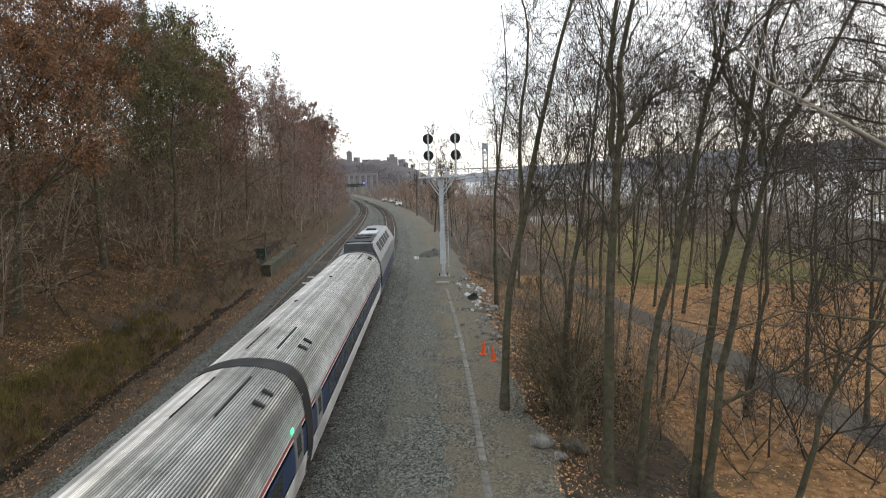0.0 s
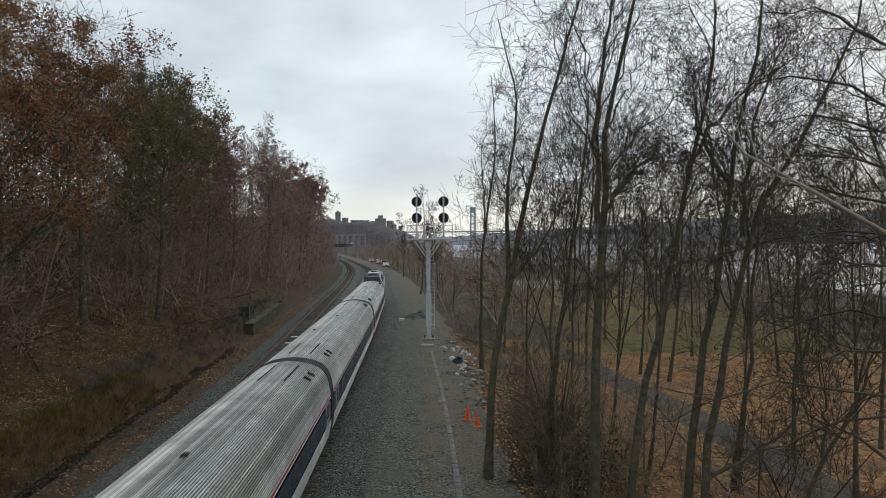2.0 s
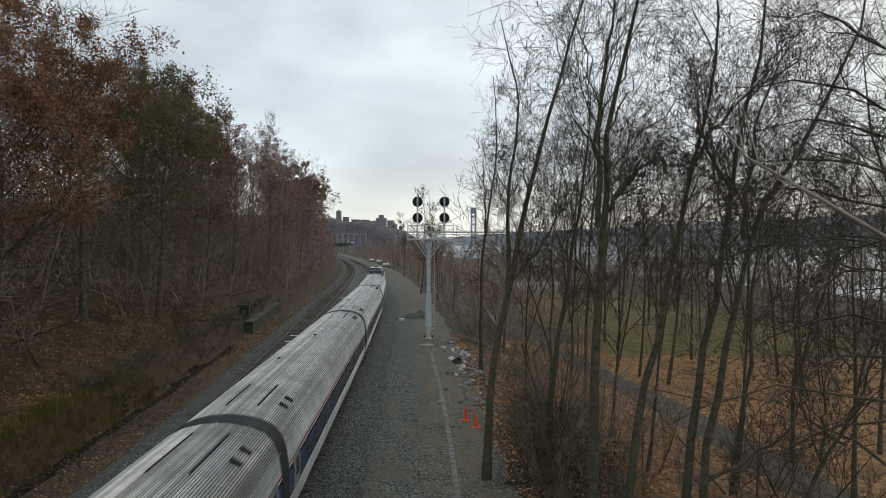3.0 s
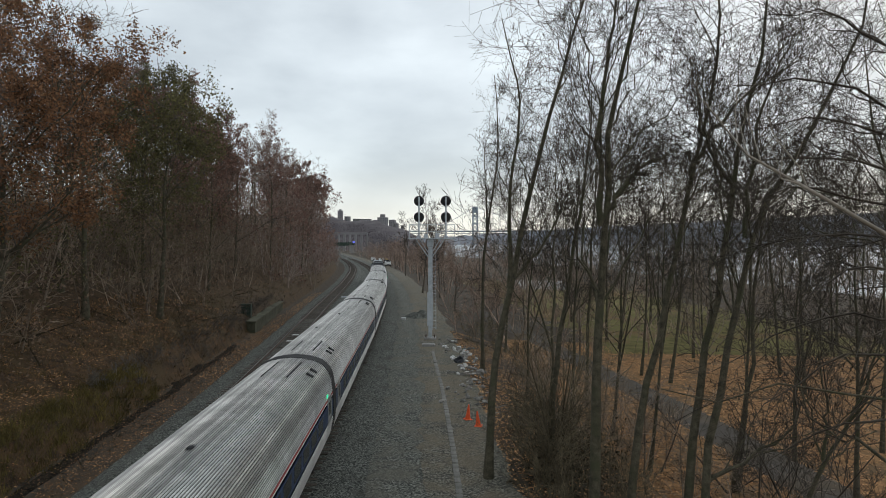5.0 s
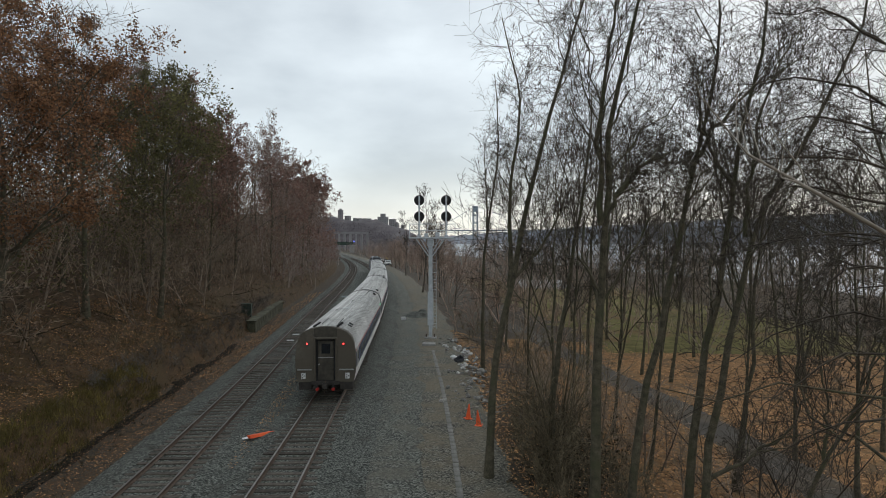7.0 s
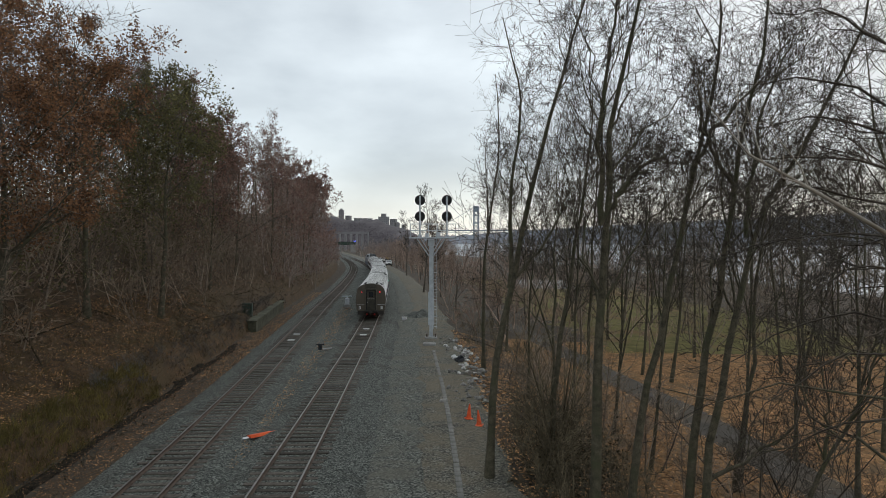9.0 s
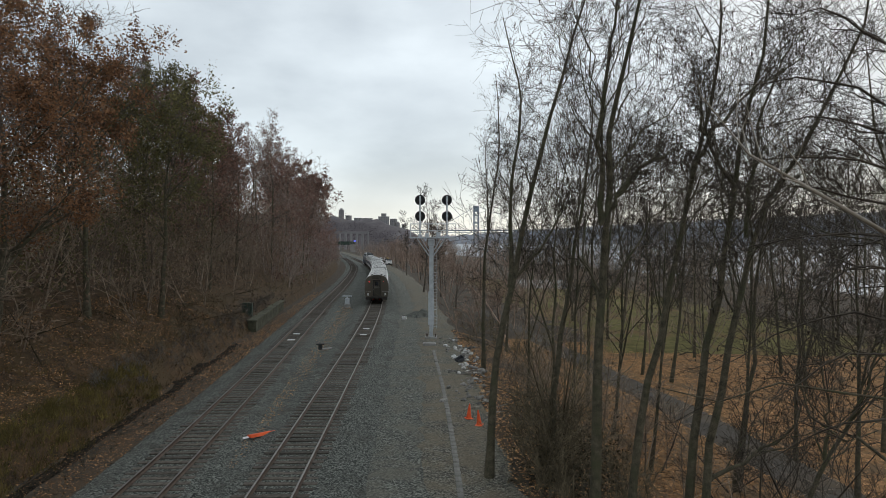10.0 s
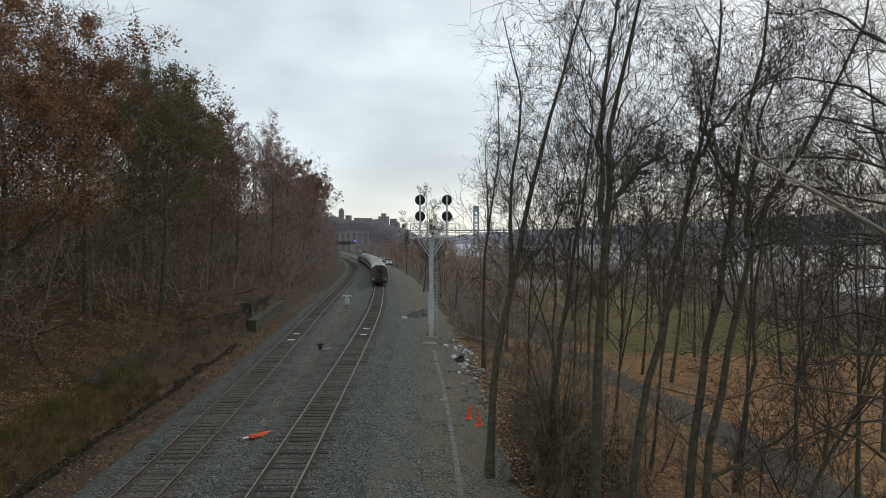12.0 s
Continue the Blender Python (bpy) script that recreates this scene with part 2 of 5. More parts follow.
M_woodgrey = mat("old_lumber", (0.14, 0.12, 0.10), (0.3, 0.27, 0.23), 3, 0.9, vary=0.3)
# Distance haze is painted into these six far colours, greyed and blued.
M_haze = mat("hazed_woods", (0.078, 0.068, 0.074), (0.135, 0.118, 0.122), 0.05, 1.0, fine=7, vary=0.3, island=True)
M_hazetwig = mat("hazed_twigs", (0.085, 0.074, 0.08), (0.15, 0.13, 0.135), 0.05, 1.0, fine=7, vary=0.25, island=True, thin=0.5)
M_farpane = mat("hazed_window", (0.10, 0.10, 0.11), (0.16, 0.16, 0.175), 0.1, 0.5)
M_cliff = mat("hazed_cliffs", (0.20, 0.215, 0.245), (0.27, 0.28, 0.31), 0.008, 1.0, fine=8)
M_bldg = mat("hazed_masonry", (0.22, 0.21, 0.215), (0.31, 0.295, 0.295), 0.03, 0.95, fine=6, vary=0.2)
M_tower = mat("hazed_bridge_steel", (0.21, 0.25, 0.29), (0.30, 0.34, 0.385), 0.05, 0.8, fine=6)
M_green = mat("green_bridge_paint", (0.024, 0.042, 0.032), (0.05, 0.072, 0.056), 0.6, 0.7)
M_yellow = mat("yellow_paint", (0.42, 0.26, 0.04), (0.55, 0.36, 0.08), 1, 0.6)
M_water = mat("river_water", (0.22, 0.25, 0.27), (0.30, 0.33, 0.35), 0.02, 0.4, bump=0.2, fine=30, spec=0.5)
M_redlamp = glow("red_marker", (1.0, 0.05, 0.045), 3.5)
M_redcap = mat("red_hose_paint", (0.35, 0.03, 0.025), (0.5, 0.05, 0.04), 3, 0.5)
M_greenlamp = glow("green_marker", (0.05, 0.9, 0.4), 1.2)
M_bluelamp = glow("blue_sign_lamp", (0.15, 0.2, 1.0), 1.0)


# ------------------------------------------------------------------ mesh helpers
def mesh_of(name, verts, faces, *mats):
    me = bpy.data.meshes.new(name)
    me.from_pydata([tuple(v) for v in verts], [], faces)
    for m in mats:
        me.materials.append(m)
    me.update()
    return me


def fast_mesh(name, verts, quads, material):
    """A mesh of quads from arrays."""
    me = bpy.data.meshes.new(name)
    verts, quads = np.asarray(verts, np.float32), np.asarray(quads, np.int32)
    me.vertices.add(len(verts))
    me.vertices.foreach_set("co", verts.ravel())
    me.loops.add(quads.size)
    me.loops.foreach_set("vertex_index", quads.ravel())
    me.polygons.add(len(quads))
    me.polygons.foreach_set("loop_start", np.arange(0, quads.size, quads.shape[1], dtype=np.int32))
    me.materials.append(material)
    me.update(calc_edges=True)
    return me


def part(name, data, material=None, parent=None, label=""):
    """Links a bmesh or a mesh as one object under a thing or a part."""
    if isinstance(data, bmesh.types.BMesh):
        me = bpy.data.meshes.new(name)
        data.to_mesh(me)
        data.free()
        me.materials.append(material)
        data = me
    ob = new(name, data)
    ob.parent = parent
    if label:
        ob["label"] = label
    return ob


def thing(name, m, label, category, group="", kind=""):
    ob = new(name)
    ob.matrix_basis = m
    return tagged(ob, label, category, group, kind)


def add_box(bm, x0, x1, y0, y1, z0, z1, bevel=0.0):
    r = bmesh.ops.create_cube(bm, size=1.0, matrix=Matrix.Translation(((x0 + x1) / 2, (y0 + y1) / 2, (z0 + z1) / 2)) @ Matrix.Diagonal((x1 - x0, y1 - y0, z1 - z0, 1)))
    if bevel:
        vs = set(r["verts"])
        es = [ed for ed in bm.edges if ed.verts[0] in vs and ed.verts[1] in vs]
        bmesh.ops.bevel(bm, geom=es, offset=bevel, segments=1, affect="EDGES")
    return bm


def box(x0, x1, y0, y1, z0, z1, bevel=0.0):
    return add_box(bmesh.new(), x0, x1, y0, y1, z0, z1, bevel)


def add_rod(bm, a, b, r, r2=None, n=8):
    a, b = Vector(a), Vector(b)
    d = b - a
    m = Matrix.Translation((a + b) / 2) @ d.to_track_quat("Z", "Y").to_matrix().to_4x4()
    bmesh.ops.create_cone(bm, cap_ends=True, segments=n, radius1=r, radius2=r if r2 is None else r2, depth=d.length, matrix=m)
    return bm


def rod(a, b, r, r2=None, n=8):
    return add_rod(bmesh.new(), a, b, r, r2, n)


def extrude_profile(pts, y0, y1, closed=True):
    """A prism along y from (x, z) points."""
    bm = bmesh.new()
    a = [bm.verts.new((x, y0, z)) for x, z in pts]
    b = [bm.verts.new((x, y1, z)) for x, z in pts]
    n = len(pts)
    for i in range(n if closed else n - 1):
        j = (i + 1) % n
        bm.faces.new((a[i], b[i], b[j], a[j]))
    if closed:
        bm.faces.new(a)
        bm.faces.new(b[::-1])
    bmesh.ops.recalc_face_normals(bm, faces=bm.faces)
    return bm


def profile_side(pts, x0, x1):
    """A prism along x from (y, z) points."""
    bm = extrude_profile([(y, z) for y, z in pts], x0, x1)
    bmesh.ops.transform(bm, matrix=Matrix(((0, 1, 0, 0), (1, 0, 0, 0), (0, 0, 1, 0), (0, 0, 0, 1))), verts=bm.verts)
    bmesh.ops.recalc_face_normals(bm, faces=bm.faces)
    return bm


# ------------------------------------------------------------------ plan of the line
# distance ahead, and how far the centre of each track lies to the right (negative: left)
NEAR_TRACK = ((-200, -1.2), (-60, -3.6), (0, -5.05), (20, -5.7), (35, -6.28), (55, -7.15), (77, -8.4), (105, -10.7), (135, -13.7), (165, -17.2),
              (200, -22.3), (250, -31.2), (300, -41.2), (400, -62.0), (500, -84.0), (650, -118.0), (3000, -118.0))
FAR_TRACK = ((-200, -4.0), (-60, -7.0), (0, -9.2), (22, -10.25), (35, -11.3), (55, -13.17), (83, -15.85), (114, -18.6), (135, -20.6), (164, -23.7),
             (200, -28.2), (250, -36.2), (300, -45.7), (400, -66.5), (500, -88.5), (650, -122.5), (3000, -122.5))


def smooth_line(knots):
    ys = np.array([k[0] for k in knots], float)
    xs = np.array([k[1] for k in knots], float)
    g = np.gradient(xs, ys)

    def at(y):
        y = np.asarray(y, float)
        i = np.clip(np.searchsorted(ys, y) - 1, 0, len(ys) - 2)
        h = ys[i + 1] - ys[i]
        s = np.clip((y - ys[i]) / h, 0, 1)
        return ((1 + 2 * s) * (1 - s) ** 2 * xs[i] + s * (1 - s) ** 2 * h * g[i] + s * s * (3 - 2 * s) * xs[i + 1] + s * s * (s - 1) * h * g[i + 1])
    return at


near_x, far_x = smooth_line(NEAR_TRACK), smooth_line(FAR_TRACK)

# cross-section of the ground: left of the far track (distance, height), right of the near track
LEFT = ((900, 26), (300, 25), (140, 23), (90, 20), (60, 16), (42, 12.5), (28, 9.0), (18, 5.0), (11, 2.2), (8.2, 1.25), (6.4, 0.75), (5.6, -0.75), (4.6, -0.9), (2.7, -0.5))
RIGHT = ((2.2, -0.42), (3.0, -0.5), (7.7, -0.5), (8.6, -0.58), (11, -1.3), (14, -2.0), (20, -2.4), (34, -2.8), (60, -3.2), (110, -3.8), (125, -6.5), (2600, -7.0))


def section(y):
    """Columns (x, z) of the ground across the line at distance y."""
    cx = [float(far_x(y)) - v for v, z in LEFT] + [float(near_x(y)) + u for u, z in RIGHT]
    cz = [z for v, z in LEFT] + [z for u, z in RIGHT]
    return np.array(cx), np.array(cz)


def ground_z(x, y):
    cx, cz = section(y)
    return float(np.interp(x, cx, cz))


def build_ground():
    ys = np.concatenate([np.arange(-200, 0, 10.0), np.arange(0, 140, 2.0), np.arange(140, 320, 6.0), np.arange(320, 680, 20.0), (800, 1200, 2000, 3400, 4800)])
    verts, quads, ncol = [], [], len(LEFT) + len(RIGHT)
    for y in ys:
        cx, cz = section(y)
        for i, (x, z) in enumerate(zip(cx, cz)):
            amp = 0.5 if i < 7 else 0.06 if i < 10 else (0.12 if i > ncol - 9 else 0.0)
            verts.append((x, y, z + amp * noise.noise((x * 0.21, y * 0.13, 3.0))))
    for r in range(len(ys) - 1):
        for i in range(ncol - 1):
            quads.append((r * ncol + i, r * ncol + i + 1, (r + 1) * ncol + i + 1, (r + 1) * ncol + i))
    me = fast_mesh("ground", verts, quads, M_hill)
    me.materials.append(M_litter)
    me.materials.append(M_ballast)
    me.materials.append(M_bank)
    idx = []
    for r in range(len(ys) - 1):
        for i in range(ncol - 1):
            idx.append(0 if i < 11 else (3 if i < 13 else 2 if i < len(LEFT) + 2 else (3 if i < len(LEFT) + 5 or ys[r] > 66 else 1)))
    me.polygons.foreach_set("material_index", idx)
    tagged(part("ground", me), "wooded bank and park ground covered with fallen leaves", "ground", kind="structure")


build_ground()


def strip(name, material, left, right, ys, lift, label, category, wob=0.0, line=near_x, nx=6, thick=0.12):
    """A laid surface along the line between two offsets from a track."""
    verts, quads = [], []
    for k, y in enumerate(ys):
        x0 = float(line(y)) + left + wob * (noise.noise((1.0, y * 0.25, 7.0)) + 0.5 * noise.noise((1.0, y * 0.9, 3.0)))
        x1 = float(line(y)) + right + wob * noise.noise((9.0, y * 0.22, 2.0))
        for i in range(nx):
            x = x0 + (x1 - x0) * i / (nx - 1)
            z = ground_z(x, y) + lift
            verts.append((x, y, z - (thick if i in (0, nx - 1) or k in (0, len(ys) - 1) else 0)))
    for r in range(len(ys) - 1):
        for i in range(nx - 1):
            quads.append((r * nx + i, r * nx + i + 1, (r + 1) * nx + i + 1, (r + 1) * nx + i))
    return tagged(part(name, fast_mesh(name, verts, quads, material)), label, category, kind="structure")


Y_NEAR = np.concatenate([np.arange(-20, 140, 2.0), np.arange(140, 320, 6.0), np.arange(320, 680, 20.0)])
Y_FINE = np.concatenate([np.arange(-20, 100, 0.8), np.arange(100, 320, 4.0), np.arange(320, 680, 20.0)])
strip("road", M_dirt, 2.75, 6.3, Y_FINE, 0.05, "grey gravel service road beside the tracks", "gravel road", wob=0.55, nx=8)
strip("road_shoulder", M_shoulder, 4.7, 8.8, Y_FINE, 0.09, "brown dirt shoulder of the gravel road", "dirt shoulder", wob=1.3, nx=8)


def bed(name, line, spill):
    """Ballast bed of a track with sloping shoulders; stone has spilled past its outer edge."""
    prof = ((-2.9 - spill, -0.55 - 0.4 * spill), (-1.75, -0.17), (-0.6, -0.19), (0.6, -0.19), (1.75, -0.17), (2.9, -0.55))
    verts, quads = [], []
    for y in Y_NEAR:
        for k, (u, z) in enumerate(prof):
            verts.append((float(line(y)) + u + 0.12 * noise.noise((u, y * 0.4, 1.0)), y, z + 0.02 * noise.noise((u * 3, y * 0.9, 5.0))))
            if k == 0:
                verts[-1] = (verts[-1][0] + spill * 0.8 * noise.noise((3.0, y * 0.45, 2.0)), y, verts[-1][2])
    n = len(prof)
    for r in range(len(Y_NEAR) - 1):
        for i in range(n - 1):
            quads.append((r * n + i, r * n + i + 1, (r + 1) * n + i + 1, (r + 1) * n + i))
    return tagged(part(name, fast_mesh(name, verts, quads, M_ballast)), "grey crushed stone ballast bed under a track", "ballast", kind="structure")


strip("ditch", M_ditch, -5.5, -4.75, Y_FINE[:98], 0.03, "dark ditch strip at the foot of the bank", "ditch", wob=0.6, line=far_x, nx=5, thick=0.08)
bed("ballast_bed_near", near_x, 0.0)
bed("ballast_bed_far", far_x, 0.55)

# the park path and lawn
path_x = smooth_line(((-20, 22.5), (15, 18.6), (27, 16.7), (34, 15.9), (41, 15.2), (48, 13.8), (60, 12.0), (73, 9.6), (90, 6.4), (110, 3.5)))
strip("park_path", M_asphalt, -1.45, 1.45, np.arange(-20, 108, 2.0), 0.12, "grey asphalt footpath through the park", "path", line=path_x, nx=5)
strip("lawn", M_lawn, 5, 42, np.arange(62, 190, 2.0), 0.1, "dull green autumn lawn in the park", "lawn", wob=6.0, line=smooth_line(((60, 11), (120, 6), (200, -2))), nx=12)


def sheet(name, pts, z, material, label, category):
    me = mesh_of(name, [(x, y, z) for x, y in pts], [tuple(range(len(pts)))], material)
    return tagged(part(name, me), label, category, kind="structure")


sheet("water", ((30, -200), (4800, -200), (4800, 4900), (-900, 4900), (-330, 1700), (-60, 700), (20, 300)), -5.2, M_water, "pale grey river reflecting the overcast sky", "river")


# ------------------------------------------------------------------ tracks
def rail_mesh(name, line, side, y0, y1, top):
    head = ((-0.07, -0.17), (0.07, -0.17), (0.07, -0.155), (0.012, -0.13), (0.012, -0.045), (0.036, -0.035), (0.036, -0.004), (0.025, 0.0), (-0.025, 0.0), (-0.036, -0.004), (-0.036, -0.035), (-0.012, -0.045), (-0.012, -0.13), (-0.07, -0.155))
    ys = np.concatenate([np.arange(y0, 140, 3.0), np.arange(140, y1 + 1, 6.0)])
    n, verts, quads = len(head), [], []
    for y in ys:
        x = float(line(y)) + side * 0.7525
        for u, z in head:
            verts.append((x + u, y, z))
    for r in range(len(ys) - 1):
        for i in range(n):
            j = (i + 1) % n
            quads.append((r * n + i, r * n + j, (r + 1) * n + j, (r + 1) * n + i))
    me = fast_mesh(name, verts, quads, M_rail)
    me.materials.append(top)
    idx = [1 if i in (6, 7, 8) else 0 for r in range(len(ys) - 1) for i in range(n)]
    me.polygons.foreach_set("material_index", idx)
    return me


def track(name, line, label, top):
    t = thing(name, Matrix(), label, "railway track", kind="structure")
    part("rail", rail_mesh("rail", line, -1, -60, 560, top), None, t)
    part("rail", rail_mesh("rail", line, 1, -60, 560, top), None, t)
    return t


track_near = track("track_near", near_x, "railway track with worn steel rails on weathered wooden ties", M_shine)
track_far = track("track_far", far_x, "darker railway track with rusty rails on wooden ties", M_dullhead)


# ------------------------------------------------------------------ trees
rng = np.random.default_rng(7)


def unit(v):
    return v / np.maximum(np.linalg.norm(v, axis=-1, keepdims=True), 1e-9)


def offshoots(pts, rad, n, tmin, frac, spread, up, k, taper=0.3, thin=0.6, wig=0.08):
    """Side branches: n from each branch, as arrays of points and radii."""
    N, K, _ = pts.shape
    t = rng.uniform(tmin, 0.98, (N, n))
    f = t * (K - 1)
    i = np.minimum(f.astype(int), K - 2)
    w = (f - i)[..., None]
    a = np.take_along_axis(pts, np.repeat(i[..., None], 3, 2), 1)
    b = np.take_along_axis(pts, np.repeat(i[..., None] + 1, 3, 2), 1)
    start, d = a * (1 - w) + b * w, unit(b - a)
    r = np.take_along_axis(rad, i, 1) * (1 - w[..., 0]) + np.take_along_axis(rad, i + 1, 1) * w[..., 0]
    length = np.linalg.norm(pts[:, -1] - pts[:, 0], axis=1)[:, None] * frac * (1.15 - 0.6 * t) * rng.uniform(0.6, 1.3, t.shape)
    side = unit(np.cross(d, rng.normal(size=d.shape)))
    ang = radians(spread) * rng.uniform(0.7, 1.25, t.shape)[..., None]
    way = unit(d * np.cos(ang) + side * np.sin(ang) + np.array((0, 0, up)))
    s = np.linspace(0, 1, k)[None, None, :, None]
    out = start[:, :, None] + way[:, :, None] * length[..., None, None] * s
    bend = rng.normal(size=(N, n, 1, 3)) * wig
    bend[..., 2] += up * 0.35
    jit = rng.normal(size=(N, n, k, 3)) * wig * 0.45
    jit[:, :, 0] = 0
    out = out + (bend * s ** 2 + jit * s) * length[..., None, None]
    rr = (r * thin)[..., None] * np.linspace(1, taper, k)
    return out.reshape(N * n, k, 3), np.maximum(rr.reshape(N * n, k), 0.0035)


def tubes(pts, rad, sides):
    """Quads of tubes along branches."""
    N, K, _ = pts.shape
    d = unit(pts[:, -1] - pts[:, 0])
    ref = np.where(np.abs(d[:, 2:3]) > 0.8, np.array((1.0, 0, 0)), np.array((0, 0, 1.0)))
    u = unit(np.cross(d, ref))
    v = np.cross(d, u)
    a = np.arange(sides) * 2 * np.pi / sides
    ring = u[:, None] * np.cos(a)[None, :, None] + v[:, None] * np.sin(a)[None, :, None]
    verts = pts[:, :, None] + ring[:, None] * rad[:, :, None, None]
    base = (np.arange(N) * K * sides)[:, None, None] + (np.arange(K - 1) * sides)[None, :, None]
    i = np.arange(sides)[None, None]
    j = (np.arange(sides) + 1)[None, None] % sides
    q = np.stack([base + i, base + j, base + sides + j, base + sides + i], -1)
    return verts.reshape(-1, 3), q.reshape(-1, 4)


def join(pieces):
    vs, qs, off = [], [], 0
    for v, q in pieces:
        vs.append(v)
        qs.append(q + off)
        off += len(v)
    return np.concatenate(vs), np.concatenate(qs)


def leaf_quads(points, size):
    n = len(points)
    u = unit(rng.normal(size=(n, 3)))
    v = unit(np.cross(u, rng.normal(size=(n, 3))))
    s = size * rng.uniform(0.5, 1.3, (n, 1))
    u, v = u * s, v * s * 0.6
    verts = np.stack([points - u, points - v, points + u, points + v], 1).reshape(-1, 3)
    return verts, np.arange(4 * n).reshape(n, 4)


def d_near(p):
    return p[1] < 30 and p[0] > 0


def tree(base, top, r0, first=0.35, n=(9, 6, 5, 0), limb=0.42, spread=42, up=0.35, bark=None, twig=None, leaf=None, leaves=0, leaf_size=0.1,
         label="bare grey-barked deciduous tree with fine twigs", group="", wig=0.08, forks=0, minr=0.004, slim=0.5, name="tree"):
    """A tapered trunk with limbs and a crown of fine twigs and, where given, leaves."""
    bark, twig = bark or M_barka, twig or M_twig
    K = 9
    s = np.linspace(0, 1, K)[:, None]
    base, top = np.array(base, float), np.array(top, float)
    h = np.linalg.norm(top - base)
    trunk = base + (top - base) * s
    sway = rng.normal(size=(1, 3)) * 0.016 * h
    trunk = trunk + sway * np.sin(s * np.pi) + rng.normal(size=(K, 3)) * 0.009 * h * s
    trunk[:, 2] = (base + (top - base) * s)[:, 2]
    rad = r0 * (1.0 - 0.95 * s[:, 0] ** 0.95)
    rad[0] *= 1.35
    trunk = trunk - base
    stems, srad = trunk[None], rad[None]
    woods = [tubes(stems, srad, 8)]
    if forks:
        fk, fr = offshoots(stems, srad, forks, first * 0.75, 0.62, 20, 0.25, 8, taper=0.22, thin=0.8, wig=0.05)
        woods.append(tubes(fk, fr, 6))
        l1f, r1f = offshoots(fk, fr, max(3, n[0] // 2), 0.25, limb * 0.9, spread, up, 6, wig=wig, thin=slim)
    l1, r1 = offshoots(stems, srad, n[0], first, limb, spread, up, 6, wig=wig, thin=slim)
    if forks:
        l1, r1 = np.concatenate([l1, l1f]), np.concatenate([r1, r1f])
    woods.append(tubes(l1, r1, 5))
    l2, r2 = offshoots(l1, r1, n[1], 0.2, 0.5, spread, up * 0.8, 4, wig=wig)
    l3, r3 = offshoots(l2, np.maximum(r2, minr), n[2], 0.15, 0.5, spread + 5, up * 0.6, 3 if d_near(base) else 2, wig=wig)
    twigs = [tubes(l2, np.maximum(r2, minr), 3), tubes(l3, np.maximum(r3, minr), 3)]
    ends = l3
    if n[3]:
        l4, r4 = offshoots(l3, np.maximum(r3, minr), n[3], 0.15, 0.6, spread, 0.1, 2, wig=wig)
        twigs.append(tubes(l4, np.maximum(r4 * 0.8, minr * 0.8), 3))
        ends = l4
    t = thing(name, Matrix.Translation(base), label, "tree", group)
    part("trunk", fast_mesh("trunk", *join(woods), bark), None, t)
    part("crown", fast_mesh("crown", *join(twigs), twig), None, t, "fine bare twigs")
    if leaves:
        i = rng.integers(0, len(ends), leaves)
        p = ends[i, -1] * 0.6 + ends[i, 0] * 0.4 + rng.normal(size=(leaves, 3)) * 0.27
        part("leaves", fast_mesh("leaves", *leaf_quads(p, leaf_size), leaf), None, t)
    return t


def spot(px, d):
    """Sideways place at a slope px (right per metre ahead) and distance d."""
    return px * d


def bends(knots, k):
    """A smooth stem through its bends, as k points with fine irregularity."""
    p = np.array(knots, float)
    t = np.concatenate([[0], np.cumsum(np.linalg.norm(np.diff(p, axis=0), axis=1))])
    s = np.linspace(0, t[-1], k)
    q = np.stack([np.interp(s, t, p[:, i]) for i in range(3)], 1)
    m = q.copy()
    m[1:-1] = (q[:-2] + 2 * q[1:-1] + q[2:]) / 4
    m[1:] += rng.normal(size=(k - 1, 3)) * 0.045
    return m


